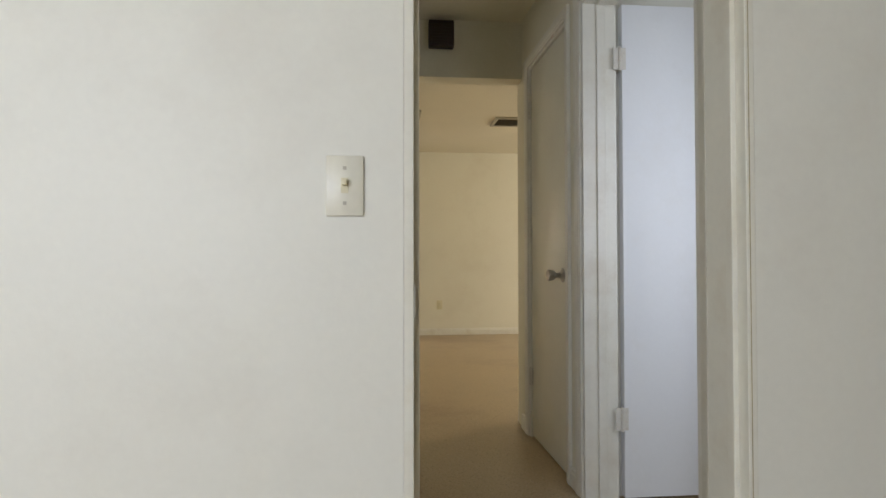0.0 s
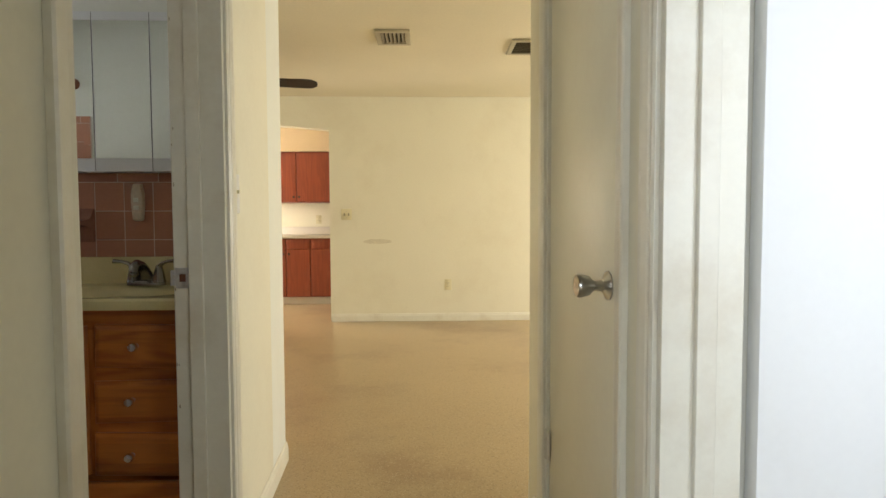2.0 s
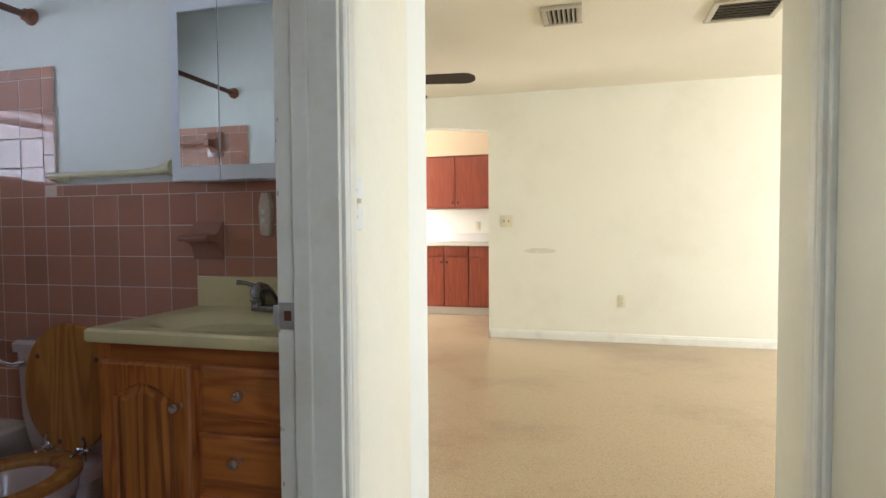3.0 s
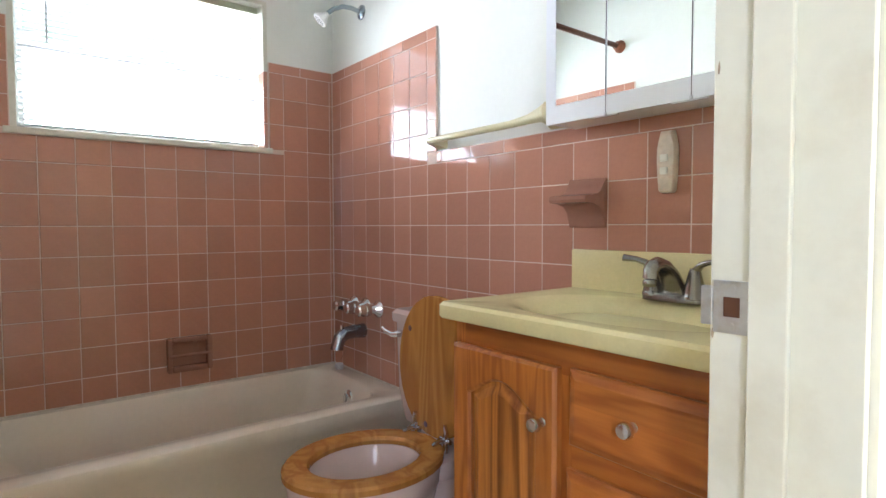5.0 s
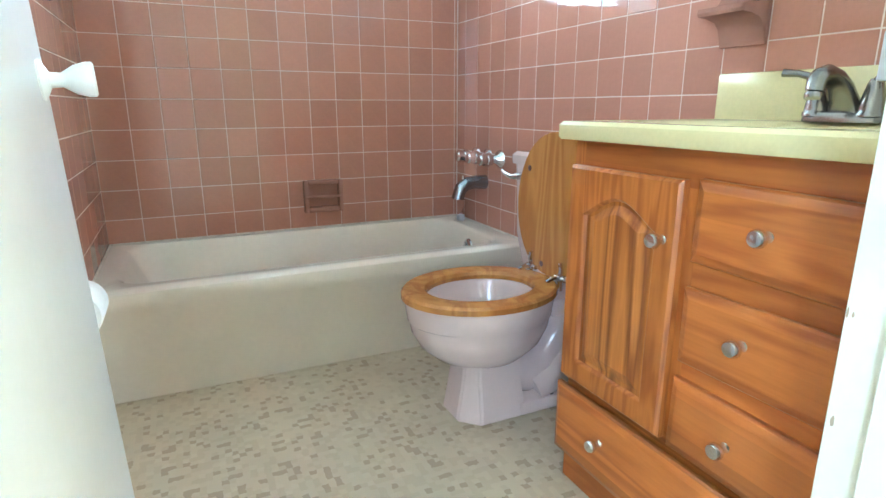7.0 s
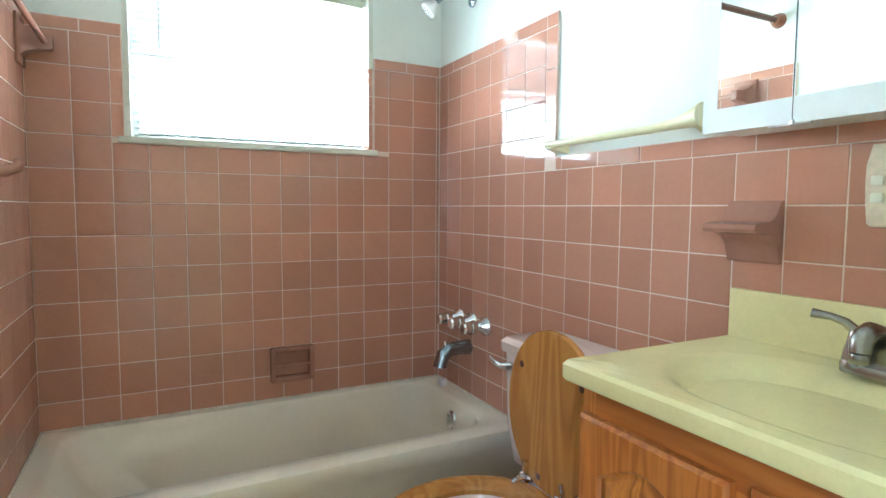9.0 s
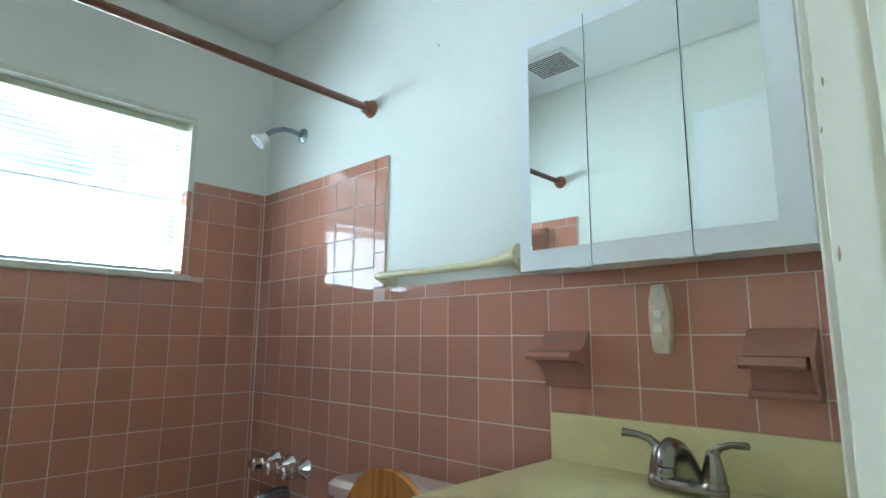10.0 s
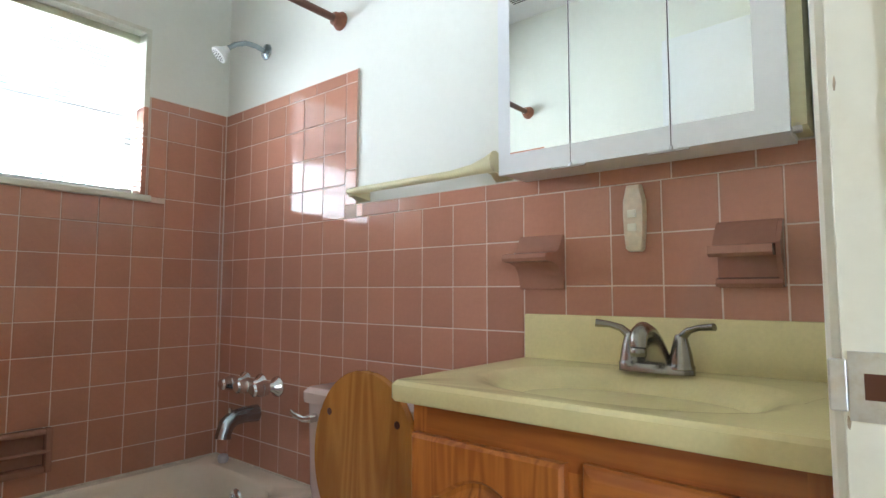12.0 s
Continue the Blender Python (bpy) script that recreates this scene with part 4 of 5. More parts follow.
def arch_panel_door(parent, x0, x1, z0, z1, y):
    """A door with a raised panel whose head is a cathedral arch."""
    d = bmesh.new()
    st = 0.048
    a, b, c = x0 + st, x1 - st, z0 + st
    mid, hw = (a + b) / 2, (b - a) / 2
    spring, rise = z1 - 0.095, 0.042

    def arch(off):
        pts = [(a + off, c + off), (b - off, c + off), (b - off, spring - off * 0.2)]
        for k in range(1, 24):
            u = 1 - 2 * k / 24
            pts.append((mid + (hw - off) * u, spring + rise * (0.5 + 0.5 * math.cos(math.pi * u)) ** 0.62 - off * (0.2 + 0.6 * (1 - u * u))))
        pts.append((a + off, spring - off * 0.2))
        return pts

    def outer():
        o = [(x0, z0), (x1, z0), (x1, spring)]
        for k in range(23):
            o.append((x1 - (x1 - x0) * k / 22, z1))
        o.append((x0, spring))
        return o

    e = 0.006
    sh = lambda pts, k: [(x0 + e * k + (u - x0) * (1 - 2 * e * k / (x1 - x0)), z0 + e * k + (v - z0) * (1 - 2 * e * k / (z1 - z0))) for u, v in pts]
    o = outer()
    loft(d, [[(u, y, v) for u, v in o], [(u, y - 0.013, v) for u, v in o], [(u, y - 0.019, v) for u, v in sh(o, 1)], [(u, y - 0.019, v) for u, v in arch(-0.004)],
             [(u, y - 0.016, v) for u, v in arch(0.0)], [(u, y - 0.011, v) for u, v in arch(0.004)]], cap1=False)
    door = part("door", d, OAK, parent, "honey oak door with an arched raised panel", smooth=True)
    d = bmesh.new()
    loft(d, [[(u, y - 0.011, v) for u, v in arch(0.0045)], [(u, y - 0.010, v) for u, v in arch(0.010)], [(u, y - 0.018, v) for u, v in arch(0.034)]])
    part("panel", d, OAK_PANEL, door)
    return door


def drawer_front(parent, x0, x1, z0, z1, y, tilt=0.0):
    bm = bmesh.new()
    e = 0.012
    r = lambda k, w: [(x0 + k, y - w, z0 + k), (x1 - k, y - w, z0 + k), (x1 - k, y - w, z1 - k), (x0 + k, y - w, z1 - k)]
    loft(bm, [r(0, 0), r(0, 0.009), r(e * 0.3, 0.013), r(e, 0.0165), r(e * 1.4, 0.018)])
    ob = part("drawer_front", bm, OAK_H, parent, smooth=False)
    c = Vector(((x0 + x1) / 2, y, (z0 + z1) / 2))
    ob.matrix_world = Matrix.Translation(c) @ Euler((0, radians(tilt), 0)).to_matrix().to_4x4() @ Matrix.Translation(-c)
    return ob


def vanity():
    v = empty("vanity_cabinet", (-0.565, 2.78, 0.004), "honey oak vanity cabinet with arched door and worn sagging drawers", "bathroom cabinet")
    x0, x1, yf = -0.868, -0.262, 2.560
    bm = bmesh.new()
    box(bm, x0, x0 + 0.016, yf + 0.018, 2.992, 0.0045, 0.784)
    box(bm, x1 - 0.016, x1, yf + 0.018, 2.992, 0.0045, 0.784)
    box(bm, x0 + 0.016, x1 - 0.016, 2.985, 2.992, 0.0045, 0.784)
    box(bm, x0 + 0.016, x1 - 0.016, yf + 0.03, 2.985, 0.262, 0.275)
    part("carcass", bm, OAK, v)
    bm = bmesh.new()
    for q in ((x0, x0 + 0.030, 0.262, 0.784), (x1 - 0.034, x1, 0.262, 0.784), (-0.592, -0.556, 0.285, 0.722)):
        box(bm, q[0], q[1], yf, yf + 0.018, q[2], q[3])
    part("face_frame", bm, OAK, v)
    bm = bmesh.new()
    for q in ((x0 + 0.030, x1 - 0.034, 0.722, 0.784), (-0.556, x1 - 0.034, 0.562, 0.610), (-0.556, x1 - 0.034, 0.395, 0.440), (x0 + 0.030, x1 - 0.034, 0.262, 0.285)):
        box(bm, q[0], q[1], yf, yf + 0.018, q[2], q[3])
    part("face_rail", bm, OAK_H, v)
    bm = bmesh.new()
    box(bm, x0 + 0.002, x1 - 0.002, yf + 0.012, yf + 0.03, 0.0045, 0.258)
    part("base", bm, OAK_H, v)
    # dark sheet behind the face frame, in place of shade inside the cabinet
    bpart("shadow_board", (x0 + 0.02, x1 - 0.02, yf + 0.019, yf + 0.024, 0.27, 0.76), DARK, v)
    d = arch_panel_door(v, x0 + 0.008, -0.578, 0.275, 0.735, yf - 0.0005)
    knob(d, -0.607, yf - 0.0195, 0.633)
    for (a, b, z0, z1, tilt, kx, kz) in ((-0.553, x1 - 0.012, 0.605, 0.738, 0.8, -0.425, 0.675), (-0.558, x1 - 0.012, 0.435, 0.566, -0.6, -0.440, 0.508), (-0.562, x1 - 0.010, 0.268, 0.402, 0.9, -0.445, 0.337)):
        f = drawer_front(v, a, b, z0, z1, yf - 0.0005, tilt)
        knob(f, kx, yf - 0.0185, kz)
    f = drawer_front(v, x0 - 0.002, x1 - 0.010, 0.088, 0.252, yf - 0.004, 0.0)
    knob(f, -0.716, yf - 0.022, 0.182, 0.013)
    # moulded basin top
    t = empty("bathroom_sink", (-0.565, 2.77, 0.79), "yellow-green cultured marble vanity top with moulded basin and splashback", "sink")
    bm = bmesh.new()
    X0, X1, Y0, Y1, Z = -0.900, -0.254, 2.532, 2.982, 0.820
    n = 10

    def oval(rx, ry, z, dy=0.0):
        base = [(math.copysign(abs(math.cos(a)) ** 0.8, math.cos(a)), math.copysign(abs(math.sin(a)) ** 0.8, math.sin(a)), 0) for a in [radians(90 * (k // (n - 3)) + 90 * (k % (n - 3)) / (n - 4) + 0.02 * (k % (n - 3) - 3)) for k in range(4 * (n - 3))]]
        return [(-0.575 + rx * px, 2.745 + dy + ry * py, z) for px, py, _ in base]

    loft(bm, [rrect(X0 + 0.004, X1, Y0 + 0.004, Y1, 0.008, 0.7845, n - 4), rrect(X0, X1, Y0, Y1, 0.010, 0.790, n - 4), rrect(X0, X1, Y0, Y1, 0.010, 0.813, n - 4), rrect(X0 + 0.006, X1 - 0.001, Y0 + 0.006, Y1, 0.010, Z, n - 4),
              oval(0.258, 0.180, Z), oval(0.245, 0.169, Z - 0.0015), oval(0.228, 0.154, Z - 0.007), oval(0.207, 0.138, Z - 0.020), oval(0.188, 0.124, Z - 0.045), oval(0.165, 0.11, Z - 0.085), oval(0.10, 0.07, Z - 0.115), oval(0.03, 0.03, Z - 0.12)])
    part("basin", bm, MARBLE, t, smooth=True)
    bm = bmesh.new()
    box(bm, X0, X1, 2.9825, 2.9985, 0.78, 0.921, bev=0.004)
    part("splashback", bm, MARBLE, t, smooth=True)
    bm = bmesh.new()
    lathe(bm, [(0.022, 0.0), (0.02, 0.003), (0.0, 0.002)], pose(-0.575, 2.745, Z - 0.1195))
    part("drain", bm, CHROME, t, smooth=True)
    # centre-set faucet
    fc = empty("faucet", (-0.575, 2.935, Z), "brushed nickel centre-set faucet with two lever handles", "tap")
    bm = bmesh.new()
    loft(bm, [[(-0.575 + 0.078 * px, 2.935 + 0.027 * py, z) for px, py, _ in rrect(-1, 1, -1, 1, 0.9, 0, 6)] for z in (Z + 0.0005, Z + 0.010)] +
         [[(-0.575 + 0.073 * px, 2.935 + 0.023 * py, Z + 0.019) for px, py, _ in rrect(-1, 1, -1, 1, 0.9, 0, 6)]])
    part("base", bm, NICKEL, fc, smooth=True)
    bm = bmesh.new()
    rings = []
    for y, z, w, h, tilt in ((2.943, 0.014, 0.042, 0.022, 0), (2.940, 0.025, 0.034, 0.021, 10), (2.932, 0.045, 0.027, 0.020, 28), (2.915, 0.068, 0.0225, 0.0190, 46),
                             (2.892, 0.084, 0.0205, 0.018, 66), (2.866, 0.091, 0.020, 0.0185, 92), (2.848, 0.087, 0.0185, 0.0175, 125), (2.838, 0.078, 0.0175, 0.0165, 155), (2.836, 0.060, 0.0165, 0.0155, 172)):
        c, q = math.cos(radians(tilt)), math.sin(radians(tilt))
        rings.append([(-0.575 + w * math.cos(a), y + h * math.sin(a) * c, Z + z + h * math.sin(a) * q) for a in [2 * math.pi * k / 20 for k in range(20)]])
    loft(bm, rings)
    part("spout", bm, NICKEL, fc, smooth=True)
    bm = bmesh.new()
    lathe(bm, [(0.0, 0.0), (0.0135, 0.0), (0.0155, 0.003), (0.0155, 0.012), (0.0135, 0.016), (0.0, 0.016)], pose(-0.575, 2.8345, Z + 0.043))
    part("aerator", bm, NICKEL, fc, "ringed nickel aerator", smooth=True)
    for s in (-1, 1):
        bm = bmesh.new()
        x = -0.575 + 0.052 * s
        lathe(bm, [(0.026, 0.0), (0.026, 0.007), (0.0235, 0.010), (0.0235, 0.013), (0.021, 0.030), (0.0165, 0.050), (0.0135, 0.062), (0.010, 0.070), (0, 0.072)], pose(x, 2.935, Z + 0.012))
        tube(bm, [(x - 0.002 * s, 2.935, Z + 0.060), (x + 0.004 * s, 2.933, Z + 0.078), (x + 0.018 * s, 2.928, Z + 0.091), (x + 0.040 * s, 2.922, Z + 0.098), (x + 0.070 * s, 2.914, Z + 0.101)],
             [0.012, 0.0105, 0.0085, 0.0075, 0.0095], n=12, flat=0.75)
        part("handle", bm, NICKEL, fc, "curved nickel lever handle", smooth=True)
    m = Matrix.Translation((-0.573, 2.915, Z)) @ Matrix.Scale(0.9, 4) @ Matrix.Translation((0.575, -2.935, -Z))
    for ob in fc.children:
        ob.data.transform(m)


def mirror_cabinet():
    c = empty("mirror_cabinet", (-0.62, 2.95, 1.5), "white three-door mirror cabinet hung above the basin", "mirror cabinet")
    x0, x1, z0, z1, yf = -0.906, -0.334, 1.236, 1.800, 2.885
    bm = bmesh.new()
    box(bm, x0 + 0.004, x1 - 0.004, yf + 0.016, 3.0085, z0 + 0.003, z1 - 0.003)
    part("body", bm, WHITEM, c)
    divs = [x0, -0.727, -0.524, x1]
    for k in range(3):
        a, b = divs[k] + 0.001, divs[k + 1] - 0.001
        bm = bmesh.new()
        l = 0.030 if k == 0 else 0.0008
        r = 0.050 if k == 2 else 0.0008
        m = [(a + l, z0 + 0.045), (b - r, z0 + 0.045), (b - r, z1 - 0.03), (a + l, z1 - 0.03)]
        o = [(a, z0), (b, z0), (b, z1), (a, z1)]
        loft(bm, [[(u, yf + 0.014, v) for u, v in o], [(u, yf, v) for u, v in o], [(u, yf, v) for u, v in m], [(u, yf + 0.003, v) for u, v in m]])
        door = part("door", bm, WHITEM, c, "white framed mirror door")
        bpart("mirror", (a + l + 0.0005, b - r - 0.0005, yf + 0.0012, yf + 0.0026, z0 + 0.0455, z1 - 0.0305), MIRROR, door, label="mirror glass")
    for x in divs[1:3]:
        # solid dark strip painted as the shade between two mirror doors
        bpart("door_gap", (x - 0.0013, x + 0.0013, yf + 0.0005, yf + 0.0155, z0 + 0.002, z1 - 0.002), DARK, c)
        bm = bmesh.new()
        box(bm, x - 0.045, x + 0.030, yf + 0.003, yf + 0.010, z0 - 0.003, z0 + 0.0005)
        rod(bm, (x, yf + 0.001, z0 - 0.001), (x, yf + 0.001, z0 + 0.006), 0.004, n=8)
        part("door_hinge", bm, STEEL, c, "worn steel pivot hinge")
    bm = bmesh.new()
    box(bm, x1 - 0.002, x1 + 0.012, yf + 0.03, yf + 0.045, z0 + 0.005, z0 + 0.022, bev=0.002)
    part("clip", bm, STEEL, c)
    # older wider cabinet outline behind
    bpart("backing_board", (x1 - 0.0035, x1 + 0.020, 2.915, 3.0085, z0 + 0.015, z1), mat("cream_board", (0.66, 0.63, 0.42), 0.5, vary=0.06), c)


ROCK = mat("pale_rocker", (0.80, 0.78, 0.66), 0.3)


def small_bath_things():
    b = empty("towel_bar", (-1.21, 2.96, 1.27), "aged yellow plastic towel bar with a flared bracket", "towel bar")
    bm = bmesh.new()
    loft(bm, [[(x, 2.955 + 0.011 * math.cos(a) * s, 1.276 + dz + 0.011 * math.sin(a) * s) for a in [2 * math.pi * k / 12 for k in range(12)]]
              for x, s, dz in ((-1.50, 0.8, 0), (-1.49, 1.0, 0), (-1.10, 1.0, 0.0), (-1.03, 1.25, 0.004), (-0.985, 1.9, 0.010), (-0.960, 2.5, 0.014))])
    part("bar", bm, YPLAST, b, smooth=True)
    for x in (-1.485, -0.968):
        bm = bmesh.new()
        loft(bm, [rr for rr in ([(x + u * s, y, 1.272 + v * s) for u, v in ((-0.022, -0.018), (0.022, -0.018), (0.022, 0.018), (-0.022, 0.018))] for y, s in ((3.0085, 1.15), (2.995, 1.0), (2.965, 0.55), (2.950, 0.5)))])
        part("bracket", bm, YPLAST, b, smooth=False)
    sw = empty("rocker_switch", (-0.634, 3.0, 1.128), "oval cream switch plate with two small rockers on pink tiles", "light switch")
    bm = bmesh.new()
    out = [(-0.013, -0.071), (0.013, -0.071), (0.018, -0.066), (0.0215, -0.03), (0.023, 0.005), (0.0225, 0.035), (0.016, 0.064), (0.014, 0.071),
           (-0.014, 0.071), (-0.016, 0.064), (-0.0225, 0.035), (-0.023, 0.005), (-0.0215, -0.03), (-0.018, -0.066)]
    loft(bm, [[(-0.634 + u * q, y, 1.128 + v * q) for u, v in out] for y, q in ((2.9995, 1.0), (2.985, 0.98), (2.980, 0.88))])
    part("plate", bm, mat("mottled_cream_plate", (0.70, 0.60, 0.46), 0.3, vary=0.10, scale=60, stain=(0.62, 0.38, 0.26), stain_amount=0.6, stain_scale=45), sw, smooth=True)
    for z in (1.136, 1.107):
        bpart("rocker", (-0.644, -0.626, 2.974, 2.9798, z - 0.008, z + 0.008), ROCK, sw, bev=0.0015)
    tp = empty("toilet_paper", (-1.10, 1.60, 0.48), "white toilet paper roll on a chrome holder beside the tub", "toilet paper")
    m = pose(-1.155, 1.625, 0.485, 0, 90, 0)
    bm = bmesh.new()
    lathe(bm, [(0.02, 0.0), (0.043, 0.0), (0.045, 0.003), (0.045, 0.097), (0.043, 0.10), (0.02, 0.10), (0.02, 0.0)], m, n=32)
    part("roll", bm, PAPER, tp, "soft white paper roll", smooth=True)
    bm = bmesh.new()
    lathe(bm, [(0.0185, 0.001), (0.0198, 0.001), (0.0198, 0.099), (0.0185, 0.099), (0.0185, 0.001)], m)
    part("core", bm, mat("cardboard", (0.30, 0.20, 0.12), 0.9), tp, smooth=True)
    bm = bmesh.new()
    rod(bm, (-1.175, 1.625, 0.485), (-1.035, 1.625, 0.485), 0.007)
    for x in (-1.175, -1.035):
        box(bm, x - 0.006, x + 0.006, 1.5485, 1.635, 0.470, 0.500, bev=0.003)
    part("holder", bm, CHROME, tp, "chrome paper holder", smooth=True)
    vt = empty("exhaust_vent", (-1.48, 1.80, H - 0.007), "white slotted exhaust vent in the bathroom ceiling", "vent")
    bm = bmesh.new()
    box(bm, -1.60, -1.36, 1.70, 1.91, H - 0.016, H - 0.0065, bev=0.003)
    part("frame", bm, WHITEP, vt, smooth=True)
    for k in range(11):
        y = 1.722 + 0.0158 * k
        # slots are dark strips on the frame, their shade put in as colour
        bpart("slot", (-1.580, -1.380, y, y + 0.0075, H - 0.0172, H - 0.0165), DARK, vt)
    nl = empty("nail", (-1.28, 3.009, 1.98), "small bent nail in the white wall above the towel bar", "nail")
    bm = bmesh.new()
    rod(bm, (-1.285, 3.010, 1.985), (-1.272, 2.988, 1.979), 0.0012, n=8)
    part("shank", bm, DARKM, nl)
    # ragged plaster edge by the mirror cabinet
    rg = empty("peeling_plaster", (-0.252, 2.95, 1.15), "cracked peeling plaster edge beside the pink tiles", "damaged plaster")
    bm = bmesh.new()
    rnd = random.Random(5)
    rings = []
    for k in range(22):
        z = 1.00 + 0.33 * k / 21
        w = 0.006 + 0.016 * rnd.random()
        rings.append([(-0.2873, 2.94 - w, z), (-0.291 - w * 0.4, 2.95 - w * 0.6, z), (-0.294 - w * 0.5, 2.985 + w * 0.3, z), (-0.2873, 2.990 + w * 0.3, z)])
    loft(bm, rings)
    part("edge", bm, mat("old_plaster", (0.74, 0.74, 0.64), 0.8, bump=0.5, bump_scale=50, stain=(0.6, 0.5, 0.35), stain_amount=0.6, stain_scale=18), rg)


bathtub()
shower()
window()
ceramics()
toilet()
vanity()
mirror_cabinet()
small_bath_things()


# ==== doors, hall, living room ====
def door_knob(parent, at, normal_deg, label="dull chrome door knob", name="door_knob", sides=(1,)):
    """A tulip knob with a round rose; its axis turned about z from +x."""
    for s in sides:
        m = Matrix.Translation(at) @ Euler((0, 0, radians(normal_deg + (180 if s < 0 else 0)))).to_matrix().to_4x4() @ pose(0.0, 0, 0, 0, 90, 0)
        bm = bmesh.new()
        lathe(bm, [(0.0, 0.0), (0.033, 0.0), (0.033, 0.003), (0.022, 0.009), (0.013, 0.013), (0.011, 0.030), (0.014, 0.036), (0.022, 0.044), (0.026, 0.060), (0.0265, 0.068), (0.024, 0.072), (0.010, 0.0715), (0, 0.070)], m)
        part(name, bm, KNOBM, parent, label, smooth=True)


KNOBM = mat("satin_knob", (0.50, 0.48, 0.44), 0.28, 1.0, vary=0.08)


def hinge(parent, x, y, z, axis="y", h=0.09):
    bm = bmesh.new()
    for k in range(5):
        z0 = z - h / 2 + h / 5 * k
        rod(bm, (x, y, z0 + 0.0006), (x, y, z0 + h / 5 - 0.0006), 0.0065, n=10)
    rod(bm, (x, y, z - h / 2 - 0.004), (x, y, z + h / 2 + 0.004), 0.0045, n=8)
    if axis == "y":
        box(bm, x + 0.001, x + 0.006, y - 0.026, y + 0.026, z - h / 2, z + h / 2)
    else:
        box(bm, x - 0.026, x + 0.026, y + 0.001, y + 0.006, z - h / 2, z + h / 2)
    return part("hinge", bm, HINGEP, parent, "painted-over butt hinge", smooth=True)


HINGEP = mat("painted_hinge", (0.70, 0.67, 0.58), 0.35, vary=0.08, stain=(0.35, 0.25, 0.15), stain_amount=0.4, stain_scale=60)


def casing_profile(w, t):
    return [(0, 0), (0, t * 0.55), (w * 0.12, t * 0.75), (w * 0.30, t * 0.70), (w * 0.38, t * 0.85), (w * 0.75, t), (w * 0.93, t), (w, t * 0.75), (w, 0)]


def casing(name, axis, face, sign, a0, a1, top, w=0.06, t=0.016):
    """Moulded casing round an opening a0..a1, on the face of a wall; sign: the way it looks."""
    grp = structure(new(name))
    P = (lambda u, d, z: (face + sign * d, u, z)) if axis == "x" else (lambda u, d, z: (u, face + sign * d, z))
    pr = [(u, d + 0.0005) for u, d in casing_profile(w, t)]
    for edge, s in ((a0, -1), (a1, 1)):
        bm = bmesh.new()
        loft(bm, [[P(edge + s * u, d, 0.002) for u, d in pr], [P(edge + s * u, d, top + u) for u, d in pr]])
        part("casing_side", bm, TRIM, grp)
    bm = bmesh.new()
    loft(bm, [[P(a0 - u, d, top + u) for u, d in pr], [P(a1 + u, d, top + u) for u, d in pr]])
    part("casing_head", bm, TRIM, grp)
    return grp


def jamb(name, axis, p0, p1, a0, a1, top, stop, t=0.018):
    """The lining of an opening, with its stop; stop: (from, to) across the wall."""
    grp = structure(new(name))
    B = (lambda bm, p, q, u, v, z, w: box(bm, p, q, u, v, z, w, bev=0.0012, seg=1)) if axis == "x" else (lambda bm, p, q, u, v, z, w: box(bm, u, v, p, q, z, w, bev=0.0012, seg=1))
    bm = bmesh.new()
    e = 0.0015
    B(bm, p0 - e, p1 + e, a0 + 0.0005, a0 + t, 0.002, top - t)
    part("jamb_side", bm, TRIM, grp)
    bm = bmesh.new()
    B(bm, p0 - e, p1 + e, a1 - t, a1 - 0.0005, 0.002, top - t)
    part("jamb_side", bm, TRIM, grp)
    bm = bmesh.new()
    B(bm, p0 - e, p1 + e, a0 + 0.0005, a1 - 0.0005, top - t, top - 0.0005)
    part("jamb_head", bm, TRIM, grp)
    bm = bmesh.new()
    B(bm, stop[0], stop[1], a0 + t, a0 + t + 0.011, 0.002, top - t)
    B(bm, stop[0], stop[1], a1 - t - 0.011, a1 - t, 0.002, top - t)
    B(bm, stop[0], stop[1], a0 + t + 0.011, a1 - t - 0.011, top - t - 0.011, top - t)
    part("door_stop", bm, TRIM, grp)
    return grp


